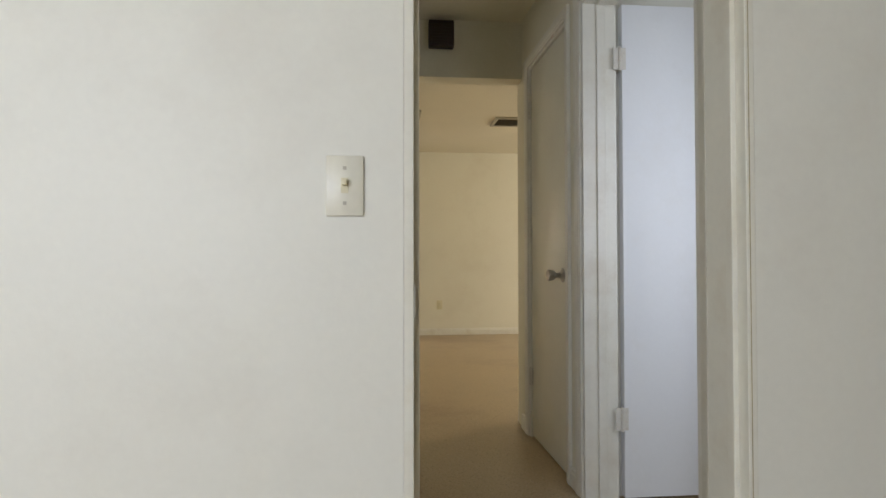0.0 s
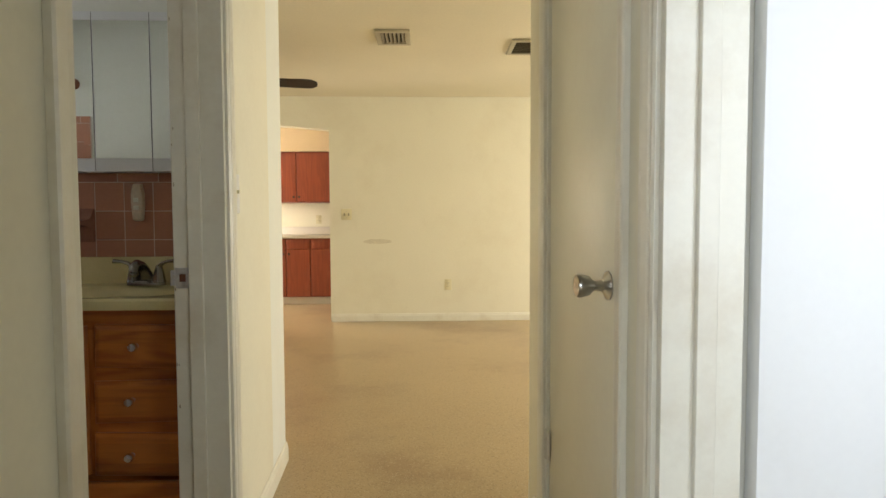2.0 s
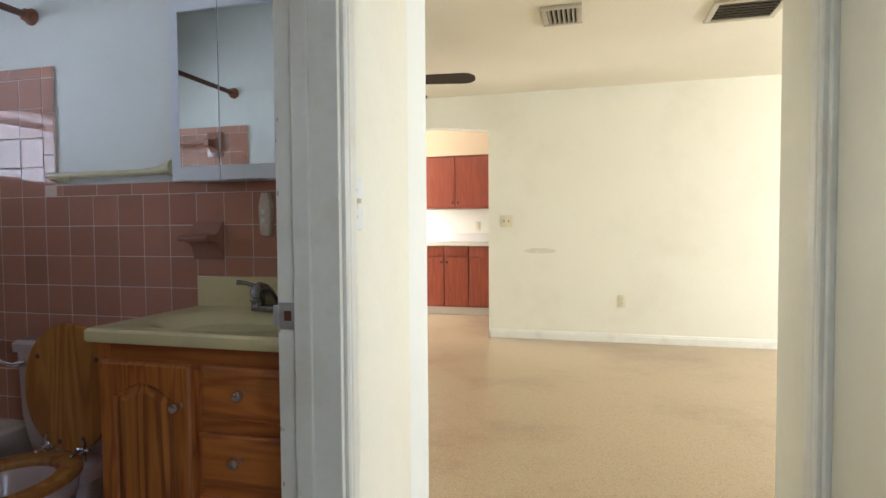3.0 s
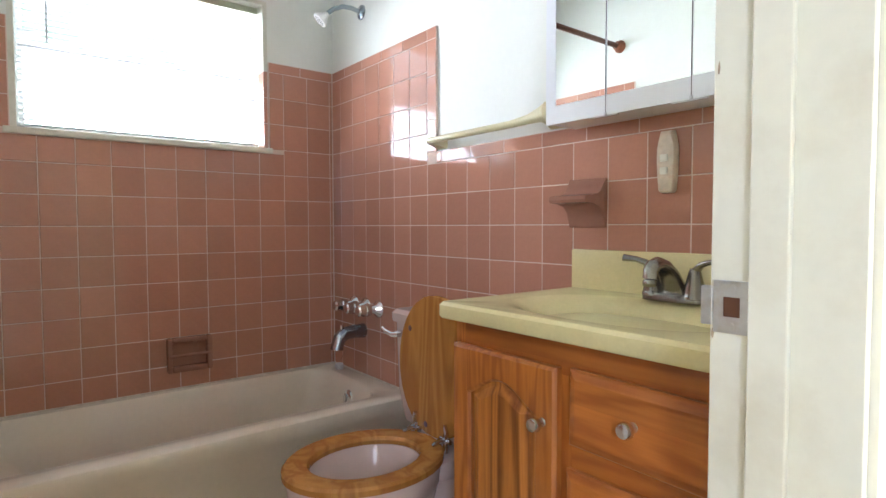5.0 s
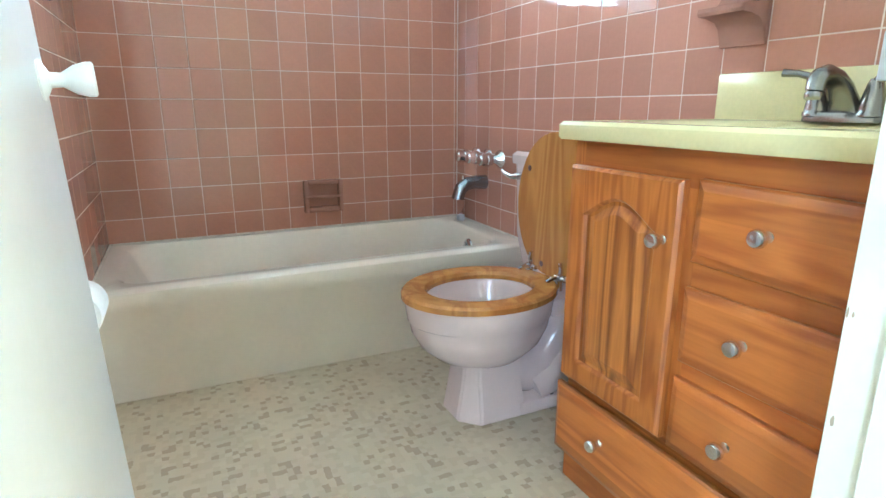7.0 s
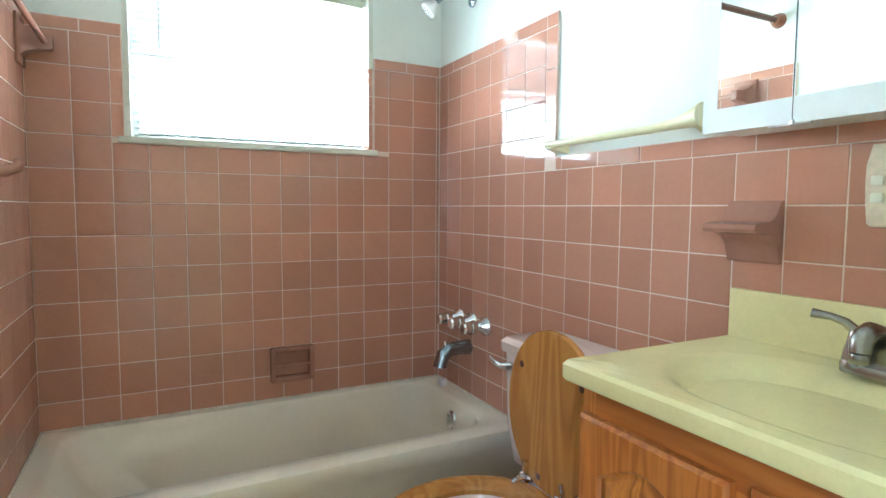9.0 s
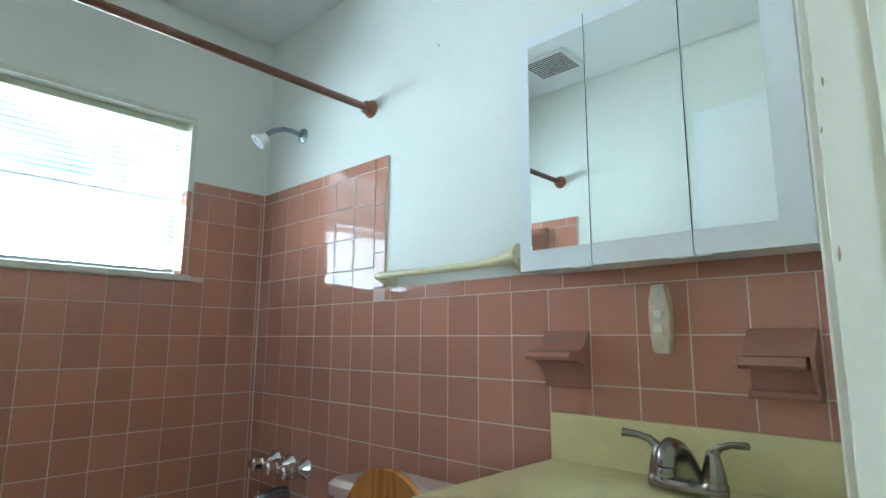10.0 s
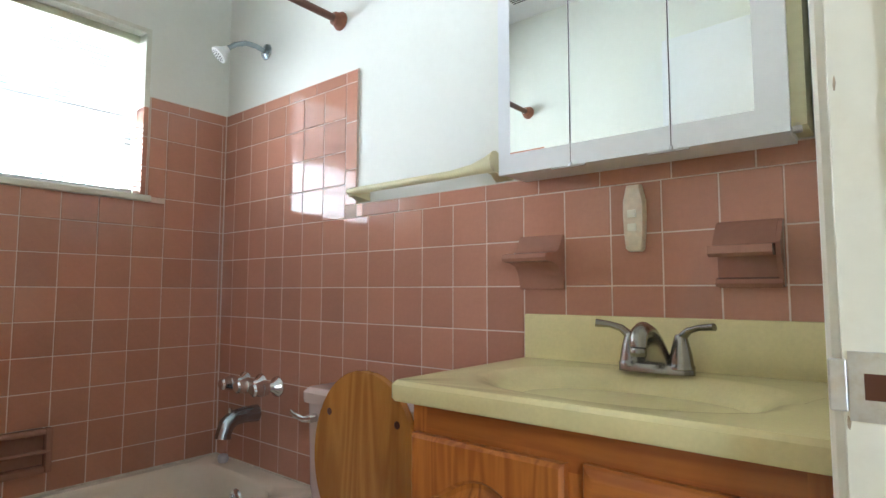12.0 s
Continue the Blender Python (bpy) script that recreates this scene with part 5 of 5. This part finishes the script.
def strike(name, x0, x1, y, z, sign, axis="x"):
    s = empty(name, (x0, y, z), "worn steel strike plate let into the painted door jamb", "strike plate")
    bm = bmesh.new()
    P = (lambda p, q, u, v, c, d: box(bm, p, q, u, v, c, d)) if axis == "x" else (lambda p, q, u, v, c, d: box(bm, u, v, p, q, c, d))
    lo, hi = sorted((y, y - sign * 0.002))
    m = (x0 + x1) / 2
    P(x0, x1, lo, hi, z + 0.011, z + 0.029)
    P(x0, x1, lo, hi, z - 0.029, z - 0.011)
    P(x0, m - 0.009, lo, hi, z - 0.011, z + 0.011)
    P(m + 0.009, x1, lo, hi, z - 0.011, z + 0.011)
    part("plate", bm, STEEL, s)
    bm = bmesh.new()
    if axis == "x":
        box(bm, x0 - 0.014, x0 - 0.0005, lo - 0.001, hi + 0.004, z - 0.022, z + 0.022, bev=0.0015)
        part("lip", bm, STEEL, s, "bent lip of the strike")
    else:
        bm.free()
    bm = bmesh.new()
    P(m - 0.009, m + 0.009, min(y - sign * 0.0003, y - sign * 0.001), max(y - sign * 0.0003, y - sign * 0.001), z - 0.011, z + 0.011)
    part("bolt_hole", bm, mat("splintered_wood_hole", (0.10, 0.035, 0.015), 0.9), s)
    for dz in (-0.021, 0.021):
        bm = bmesh.new()
        c = (m, y - sign * 0.0022, z + dz) if axis == "x" else (y - sign * 0.0022, m, z + dz)
        d = Vector((0, 1, 0)) if axis == "x" else Vector((1, 0, 0))
        rod(bm, Vector(c) - d * 0.0008, Vector(c) + d * 0.0008, 0.004, n=10)
        part("screw", bm, STEEL, s)
    return s


def baseboard(name, pts, h=0.085, t=0.012):
    """A board along a line of (x, y), to its left side, ends square."""
    for (ax, ay), (bx, by) in zip(pts, pts[1:]):
        d = (Vector((bx, by)) - Vector((ax, ay))).normalized()
        nrm = Vector((-d.y, d.x))
        bm = bmesh.new()
        prof = [(0.0005, 0.0015), (t, 0.0015), (t, h * 0.72), (t * 0.75, h * 0.8), (t * 0.7, h * 0.92), (t * 0.3, h), (0.0005, h)]
        loft(bm, [[(x + nrm.x * u, y + nrm.y * u, z) for u, z in prof] for x, y in ((ax, ay), (bx, by))])
        structure(part(name, bm, TRIM))


# openings
bedroom_frame = jamb("frame_bedroom_door", "y", 0.52, 0.65, 0.100, 0.745, 2.05, (0.546, 0.567))
for v in bedroom_frame.children[0].data.vertices:
    v.co.y = min(v.co.y, 0.5715)
casing("trim_bath_door", "x", -0.10, 1, 1.66, 2.44, 2.05, w=0.055)
casing("trim_bath_door_inner", "x", -0.25, -1, 1.66, 2.44, 2.05, w=0.05)
jamb("frame_bath_door", "x", -0.25, -0.10, 1.66, 2.44, 2.05, (-0.205, -0.165))
casing("trim_room_door", "x", 0.86, -1, 0.938, 1.785, 2.05, w=0.055)
jamb("frame_room_door", "x", 0.86, 1.00, 0.938, 1.785, 2.05, (0.915, 0.95))
casing("trim_linen_door", "x", 0.86, -1, 1.97, 2.60, 2.05, w=0.05)
jamb("frame_linen_door", "x", 0.86, 1.00, 1.97, 2.60, 2.05, (0.905, 0.93))
strike("strike_plate", -0.247, -0.2075, 2.4215, 0.893, 1)
painted = strike("strike_plate", 0.522, 0.544, 0.1185, 0.905, -1, axis="y")
painted["label"] = "old strike plate painted over, its bolt hole dark and worn"
for child in painted.children:
    if child.name.split(".")[0] != "bolt_hole":
        child.data.materials[0] = HINGEP

structure(bpart("trim_crack", (0.7325, 0.7338, 0.5174, 0.5182, 0.01, 2.02), mat("dirty_crack", (0.42, 0.34, 0.18), 0.9, vary=0.3, scale=9), None))

# chips in the paint along the jamb edge
rnd = random.Random(11)
chipm = mat("bare_wood_chip", (0.40, 0.31, 0.21), 0.8, vary=0.2, scale=60)
jb = bpy.data.objects["frame_bath_door"]
for k in range(8):
    z, x = rnd.uniform(0.5, 1.95), -0.2490 + rnd.uniform(0.0, 0.006)
    h, w = rnd.uniform(0.004, 0.013), rnd.uniform(0.0015, 0.004)
    bm = bmesh.new()
    out = [(x + 0.5 * w * math.cos(a) * rnd.uniform(0.7, 1.2), z + 0.55 * h * math.sin(a) * rnd.uniform(0.7, 1.2)) for a in [2 * math.pi * j / 9 for j in range(9)]]
    extrude_outline(bm, out, "y", 2.4211, 2.4219)
    part("paint_chip", bm, chipm, jb)

# bathroom door, open against the wall
bd = empty("bathroom_door", (-0.262, 1.742, 0.012), "white painted bathroom door, wide open, with a pale knob", "door")
bm = bmesh.new()
box(bm, 0, 0.665, 0, 0.035, 0, 2.005, bev=0.002)
slab = part("slab", bm, mat("white_door_gloss", (0.80, 0.82, 0.84), 0.3, vary=0.02, bump=0.05, stain=(0.62, 0.58, 0.48), stain_amount=0.2), None)
slab.parent = bd
bd.matrix_world = pose(-0.262, 1.712, 0.012, 0, 0, 184.0)
bpy.context.view_layer.update()


def on_door(x, y, z):
    return bd.matrix_world @ Vector((x, y, z))


for side, yy in ((-1, 0.0), (1, 0.035)):
    m = bd.matrix_world @ pose(0.60, yy, 0.87, -90 * side, 0, 0) @ Matrix.Scale(0.86, 4)
    bm = bmesh.new()
    lathe(bm, [(0.0, 0.0), (0.031, 0.0), (0.031, 0.003), (0.020, 0.009), (0.012, 0.013), (0.011, 0.028), (0.016, 0.036), (0.022, 0.045), (0.027, 0.062), (0.027, 0.070), (0.024, 0.073), (0, 0.072)], m)
    part("door_knob", bm, WHITEM if side < 0 else mat("white_knob", (0.74, 0.76, 0.78), 0.15, 0.0), bd, "white tulip door knob", smooth=True)

# the door hangs a little out of plumb
pin = Matrix.Translation(on_door(0.60, 0.0, 0.87))
bd.matrix_world = pin @ pose(0, 0, 0, 2.2, 0, 0) @ pin.inverted() @ bd.matrix_world

# linen closet door, shut, in the east side of the hall
ld = empty("linen_closet_door", (0.88, 2.285, 0.012), "cream painted linen closet door, shut, with dull chrome knob", "door")
bpart("slab", (0.868, 0.903, 1.991, 2.579, 0.012, 2.028), DOORP, ld, bev=0.002)
door_knob(ld, (0.8675, 2.055, 0.905), 180)
for z in (0.335, 1.805):
    hinge(ld, 0.858, 2.584, z)

# white door that stands open into the lit east room
rd = empty("room_door", (1.012, 1.80, 0.012), "smooth white door standing open, brightly lit by the next room", "door")
bpart("slab", (1.018, 1.72, 1.748, 1.783, 0.012, 2.025), mat("bright_white_door", (0.83, 0.84, 0.83), 0.62, vary=0.015, bump=0.05, bump_scale=30, stain=(0.66, 0.62, 0.52), stain_amount=0.15, stain_scale=5), rd, bev=0.002)
door_knob(rd, (1.66, 1.7475, 0.905), -90)
for z in (0.33, 1.80):
    hinge(rd, 1.007, 1.7445, z, axis="x")

# louvred air-handler closet door in the west side of the hall
cd = empty("louvred_closet_door", (-0.09, 1.19, 0.1), "cream closet door with a louvred return-air grille low down", "door")
y0, y1 = 0.580, 1.400
g = (0.82, 1.160, 0.622, 0.950)
bm = bmesh.new()
for a, b, c, d in ((y0, g[0], 0.03, 2.04), (g[1], y1, 0.03, 2.04), (g[0], g[1], 0.03, g[2]), (g[0], g[1], g[3], 2.04)):
    box(bm, -0.0995, -0.078, a, b, c, d)
part("slab", bm, DOORP, cd)
bm = bmesh.new()
fw = 0.022
for a, b, c, d in ((g[0], g[0] + fw, g[2], g[3]), (g[1] - fw, g[1], g[2], g[3]), (g[0] + fw, g[1] - fw, g[2], g[2] + fw), (g[0] + fw, g[1] - fw, g[3] - fw, g[3])):
    box(bm, -0.0985, -0.071, a, b, c, d, bev=0.002)
gr = part("grille_frame", bm, DOORP, cd, smooth=True)
# dark sheet behind the louvres for the shade of the opening
bpart("grille_back", (-0.0992, -0.0985, g[0] + fw, g[1] - fw, g[2] + fw, g[3] - fw), DARK, cd)
for k in range(8):
    z = g[2] + fw + 0.006 + k * 0.0355
    bm = bmesh.new()
    loft(bm, [[(-0.097, y, z + 0.034), (-0.095, y, z + 0.037), (-0.074, y, z + 0.004), (-0.074, y, z), (-0.077, y, z)] for y in (g[0] + fw, g[1] - fw)])
    part("louvre", bm, DOORP, gr)
door_knob(cd, (-0.0778, 1.165, 1.19), 0)
for o in cd.children:
    if o.name.startswith("door_knob"):
        c = Vector((-0.0778, 1.165, 1.19))
        o.data.transform(Matrix.Translation(c) @ Matrix.Scale(0.8, 4) @ Matrix.Translation(-c))
bm = bmesh.new()
loft(bm, [[(-0.0995, y, 0.002), (-0.084, y, 0.002), (-0.080, y, 2.06), (-0.0995, y, 2.06)] for y in (1.41, 1.45)])
structure(part("trim_closet_door", bm, TRIM))
SCUFF = mat("splintered_wood", (0.27, 0.15, 0.07), 0.85, vary=0.3, scale=40, bump=0.6, bump_scale=60)
bm = bmesh.new()
extrude_outline(bm, [(1.290, 0.382), (1.330, 0.408), (1.372, 0.442), (1.399, 0.480), (1.392, 0.448), (1.378, 0.426), (1.384, 0.410), (1.350, 0.380), (1.322, 0.360)], "x", -0.0778, -0.0762)
part("splintered_patch", bm, SCUFF, cd, "splintered bare wood patch")
bm = bmesh.new()
loft(bm, [[(-0.0778, 1.372, 0.442), (-0.0778, 1.398, 0.466), (-0.0778, 1.3985, 0.480)], [(-0.060, 1.376, 0.448), (-0.055, 1.397, 0.472), (-0.052, 1.398, 0.488)]])
part("raised_splinter", bm, DOORP, cd)
bm = bmesh.new()
extrude_outline(bm, [(0.86, 0.618), (1.02, 0.6205), (1.160, 0.6218), (1.163, 0.612), (1.08, 0.607), (1.0, 0.612), (0.86, 0.613)], "x", -0.0778, -0.0765)
part("splintered_edge", bm, SCUFF, cd, "splintered edge under the grille")

th = empty("thermostat", (-0.09, 1.53, 1.50), "white digital thermostat on the cream hall wall", "thermostat")
bm = bmesh.new()
box(bm, -0.0995, -0.075, 1.475, 1.585, 1.445, 1.550, bev=0.006)
part("case", bm, WHITEP, th, smooth=True)
bpart("display", (-0.0748, -0.0738, 1.505, 1.555, 1.498, 1.532), mat("grey_lcd", (0.22, 0.24, 0.20), 0.2), th)
for y in (1.50, 1.517, 1.535, 1.553):
    bpart("button", (-0.0748, -0.0725, y, y + 0.009, 1.466, 1.473), WHITEP, th, bev=0.001)

# ---- switches and outlets ----
SCREW = mat("painted_screw", (0.50, 0.46, 0.36), 0.5)

def plate(name, at, axis, sign, w, h, material, label, category, kind):
    """A wall plate: toggle, double or outlet."""
    o = empty(name, at, label, category)
    X, Y, Z = at

    def B(bm, u0, u1, d0, d1, z0, z1, bev=0.0):
        lo, hi = sorted((sign * d0, sign * d1))
        if axis == "x":
            box(bm, X + lo, X + hi, Y + u0, Y + u1, Z + z0, Z + z1, bev=bev)
        else:
            box(bm, X + u0, X + u1, Y + lo, Y + hi, Z + z0, Z + z1, bev=bev)

    bm = bmesh.new()
    B(bm, -w / 2, w / 2, 0.0005, 0.006, -h / 2, h / 2, 0.003)
    part("cover_plate", bm, material, o, smooth=True)
    if kind == "toggle":
        bm = bmesh.new()
        B(bm, -0.006, 0.006, 0.0062, 0.0075, -0.013, 0.013)
        B(bm, -0.0045, 0.0045, 0.0075, 0.018, 0.000, 0.010, 0.001)
        part("toggle", bm, IVORY, o, smooth=True)
        screws = (-0.030, 0.030)
    elif kind == "double":
        for u in (-0.023, 0.023):
            bm = bmesh.new()
            B(bm, u - 0.006, u + 0.006, 0.0062, 0.014, -0.013, 0.013, 0.001)
            part("toggle", bm, mat("aged_toggle", (0.35, 0.30, 0.2), 0.4), o, smooth=True)
        screws = (-0.030, 0.030)
    else:
        for dz in (-0.02, 0.02):
            bm = bmesh.new()
            B(bm, -0.016, 0.016, 0.0062, 0.008, dz - 0.014, dz + 0.014, 0.002)
            s = part("socket", bm, material, o, smooth=True)
            for u in (-0.006, 0.006):
                bm = bmesh.new()
                B(bm, u - 0.0012, u + 0.0012, 0.0081, 0.0085, dz - 0.002, dz + 0.007)
                part("slot", bm, DARK, s)
        screws = (0.0,)
    for dz in screws:
        bm = bmesh.new()
        B(bm, -0.003, 0.003, 0.0061, 0.0068, dz - 0.003, dz + 0.003)
        part("screw", bm, SCREW, o)
    return o


plate("light_switch", (0.0, 0.5195, 1.105), "y", -1, 0.064, 0.104, mat("old_ivory", (0.76, 0.73, 0.60), 0.35), "off-white toggle switch plate on the white bedroom wall", "light switch", "toggle")
plate("light_switch", (-0.1118, 2.515, 1.135), "x", 1, 0.072, 0.118, WHITEP, "painted toggle switch plate on the hall wall", "light switch", "toggle")
plate("light_switch", (-0.375, 6.7495, 1.14), "y", -1, 0.11, 0.115, IVORY, "double switch plate on the yellowed living room wall", "light switch", "double")
plate("outlet", (0.695, 6.7495, 0.39), "y", -1, 0.072, 0.115, IVORY, "ivory double outlet low on the living room wall", "outlet", "outlet")

# smudge of grime on the far wall
sm = bmesh.new()
rnd = random.Random(3)
pts = []
for k in range(26):
    a = 2 * math.pi * k / 26
    pts.append((-0.05 + (0.14 + 0.02 * rnd.random()) * math.cos(a), 0.853 + (0.022 + 0.008 * rnd.random()) * math.sin(a)))
extrude_outline(sm, pts, "y", 6.7488, 6.7496)
tagged(part("wall_stain", sm, mat("grime", (0.68, 0.63, 0.48), 0.7, vary=0.1, scale=20)), "faint grey smear of grime on the cream wall", "stain")

# door chime
ch = empty("door_chime", (0.36, 2.74, 2.27), "dark brown door chime box on the hall header", "door chime")
bm = bmesh.new()
box(bm, 0.29, 0.435, 2.690, 2.7495, 2.195, 2.345, bev=0.006)
part("cover", bm, mat("dark_brown_plastic", (0.03, 0.016, 0.012), 0.45), ch, smooth=True)
bm = bmesh.new()
for k in range(7):
    box(bm, 0.30, 0.425, 2.688, 2.6902, 2.21 + 0.018 * k, 2.214 + 0.018 * k)
part("grille", bm, DARKM, ch)

# baseboards
baseboard("baseboard", [(-0.1642, 3.27), (-0.1115, 2.497)])
baseboard("baseboard", [(-2.45, 3.27), (-0.1645, 3.27)])
baseboard("baseboard", [(5.0, 6.75), (-0.55, 6.75)])
baseboard("baseboard", [(-0.55, 6.738), (-0.55, 6.87)][::-1])
baseboard("baseboard", [(0.842, 2.652), (0.840, 2.75)])
baseboard("baseboard", [(0.841, 2.87), (5.0, 2.87)])
baseboard("baseboard", [(0.860, 1.842), (0.858, 1.918)])
baseboard("baseboard", [(5.0, 2.87), (5.0, 6.75)])
baseboard("baseboard", [(0.747, 0.52), (5.0, 0.52)][::-1])
baseboard("baseboard", [(-2.45, 0.52), (0.098, 0.52)][::-1])

# ---- ceiling vents and the fan ----
def ceiling_vent(cx, cy, w, d, n, along_x, label):
    v = empty("ceiling_vent", (cx, cy, H), label, "air vent", "living room ceiling vents")
    bm = bmesh.new()
    t = 0.035
    for a, b, c, e in ((-w / 2, w / 2, -d / 2, -d / 2 + t), (-w / 2, w / 2, d / 2 - t, d / 2), (-w / 2, -w / 2 + t, -d / 2 + t, d / 2 - t), (w / 2 - t, w / 2, -d / 2 + t, d / 2 - t)):
        box(bm, cx + a, cx + b, cy + c, cy + e, H - 0.018, H - 0.0005, bev=0.003)
    part("frame", bm, mat("vent_paint", (0.46, 0.42, 0.31), 0.5), v, smooth=True)
    # flat dark panel gives the shade of a duct above the vanes
    bpart("duct", (cx - w / 2 + t, cx + w / 2 - t, cy - d / 2 + t, cy + d / 2 - t, H - 0.004, H - 0.0008), DARK, v)
    for k in range(n):
        bm = bmesh.new()
        if along_x:
            y = cy - d / 2 + t + (d - 2 * t) * (k + 0.5) / n
            loft(bm, [[(x, y - 0.009, H - 0.020), (x, y - 0.007, H - 0.020), (x, y + 0.008, H - 0.005), (x, y + 0.006, H - 0.005)] for x in (cx - w / 2 + t, cx + w / 2 - t)])
        else:
            x = cx - w / 2 + t + (w - 2 * t) * (k + 0.5) / n
            loft(bm, [[(x - 0.009, y, H - 0.020), (x - 0.007, y, H - 0.020), (x + 0.008, y, H - 0.005), (x + 0.006, y, H - 0.005)] for y in (cy - d / 2 + t, cy + d / 2 - t)])
        part("vane", bm, mat("vent_vane", (0.33, 0.29, 0.21), 0.5) if not k else bpy.data.materials["vent_vane"], v)
    return v


ceiling_vent(0.235, 4.86, 0.24, 0.30, 6, False, "small square ceiling vent with dusty vanes")
ceiling_vent(1.29, 5.06, 0.40, 0.34, 6, True, "larger ceiling vent with dark slots")

fan = empty("ceiling_fan", (-0.98, 5.0, H), "dark bronze ceiling fan with broad blades, at rest", "ceiling fan")
bm = bmesh.new()
lathe(bm, [(0.0, 0), (0.07, 0), (0.065, -0.03), (0.02, -0.05), (0.015, -0.10)], pose(-0.98, 5.0, H))
part("canopy", bm, DARKM, fan, smooth=True)
bm = bmesh.new()
lathe(bm, [(0.015, -0.10), (0.09, -0.12), (0.12, -0.17), (0.12, -0.23), (0.08, -0.27), (0.04, -0.30), (0.0, -0.31)], pose(-0.98, 5.0, H))
part("motor", bm, DARKM, fan, smooth=True)
for k in range(5):
    bm = bmesh.new()
    out = [(0.15, -0.045), (0.30, -0.06), (0.56, -0.068), (0.60, -0.062), (0.635, -0.03), (0.64, 0.0), (0.635, 0.03), (0.60, 0.062), (0.56, 0.068), (0.30, 0.06), (0.15, 0.045)]
    extrude_outline(bm, out, "z", -0.004, 0.004)
    b = part("blade", bm, DARKM, None, "dark fan blade")
    b.parent = fan
    b.matrix_basis = pose(0, 0, 2.09 - H, 0, 0, 9 + 72 * k) @ pose(0, 0, 0, -13, 0, 0)

# ---- kitchen seen through the opening ----
def kitchen_cabinet(name, x0, x1, y0, y1, z0, z1, doors, label, drawer=False):
    c = empty(name, ((x0 + x1) / 2, (y0 + y1) / 2, z0), label, "kitchen cabinet", "cherry kitchen cabinets")
    bpart("body", (x0, x1, y0 + 0.02, y1, z0, z1), CHERRY, c)
    w = (x1 - x0) / doors
    top = z1 - 0.14 if drawer else z1 - 0.015
    for k in range(doors):
        a, b = x0 + w * k + 0.006, x0 + w * (k + 1) - 0.006
        bm = bmesh.new()
        r = lambda i, d: [(a + i, y0 + 0.0195 - d, z0 + 0.01 + i), (b - i, y0 + 0.0195 - d, z0 + 0.01 + i), (b - i, y0 + 0.0195 - d, top - i), (a + i, y0 + 0.0195 - d, top - i)]
        loft(bm, [r(0, 0), r(0, 0.016), r(0.003, 0.019), r(0.008, 0.020), r(0.05, 0.020)])
        d = part("door", bm, CHERRY, c)
        bm = bmesh.new()
        kx = b - 0.03 if k % 2 == 0 else a + 0.03
        lathe(bm, [(0.012, 0), (0.007, 0.008), (0.015, 0.018), (0, 0.024)], pose(kx, y0 + 0.0005, top - 0.06 if drawer else z0 + 0.07, 90, 0, 0))
        part("knob", bm, DARKM, d, smooth=True)
        if drawer:
            bpart("drawer_front", (a, b, y0 + 0.001, y0 + 0.0195, top + 0.012, z1 - 0.012), CHERRY, c, bev=0.003)
    return c


for k in range(3):
    x1 = -0.40 - 0.62 * k
    if k == 0:
        kitchen_cabinet("upper_cabinet", -1.72, -0.765, 8.27, 8.598, 1.325, 1.99, 2, "dark cherry wall cabinet over the pale counter")
    kitchen_cabinet("base_cabinet", x1 - 0.618, x1, 8.02, 8.598, 0.10, 0.855, 2, "dark cherry base cabinet under the white counter", drawer=True)
kt = bmesh.new()
box(kt, -2.27, -0.38, 7.99, 8.5985, 0.8555, 0.895, bev=0.006)
tagged(part("kitchen_counter", kt, LAM, smooth=True), "white laminate kitchen counter on cherry cabinets", "counter")
ks = bmesh.new()
box(ks, -2.27, -0.38, 8.572, 8.5985, 0.896, 1.0, bev=0.003)
tagged(part("counter_splashback", ks, LAM, smooth=True), "low white laminate splashback behind the counter", "splashback")
tk = bmesh.new()
box(tk, -2.26, -0.40, 8.08, 8.59, 0.0015, 0.0995)
structure(part("trim_kick", tk, LAM))
sf = bmesh.new()
box(sf, -2.27, -0.38, 8.25, 8.5985, 1.9915, H - 0.0005)
structure(part("wall_soffit", sf, mat("kitchen_soffit_paint", (0.74, 0.58, 0.38), 0.6)))
plate("outlet", (-1.02, 8.5995, 1.10), "y", -1, 0.072, 0.115, IVORY, "ivory outlet on the kitchen wall above the counter", "outlet", "outlet")


# the hall's two long walls run a little out of square with the rooms
def lean(names, shift):
    for ob in list(bpy.data.objects):
        top = ob
        while top.parent:
            top = top.parent
        if ob.type == "MESH" and top.name.split(".")[0] in names:
            m = ob.matrix_world.copy()
            inv = m.inverted()
            for v in ob.data.vertices:
                p = m @ v.co
                p.x += shift(p)
                v.co = inv @ p


bpy.context.view_layer.update()
WEST = ("wall_hall_west", "wall_bath_faucet", "trim_bath_door", "frame_bath_door", "louvred_closet_door", "trim_closet_door", "thermostat")
lean(WEST, lambda p: (0.045 - 0.068 * (p.y - 1.66)) * min(max((p.x + 0.25) / 0.15, 0.0), 1.0) if p.x > -0.25 else 0.0)
EAST = ("wall_hall_east", "trim_room_door", "frame_room_door", "trim_linen_door", "frame_linen_door", "linen_closet_door", "room_door")
lean(EAST, lambda p: 0.002 - 0.022 * (p.y - 1.756))
bathroom_tiles()
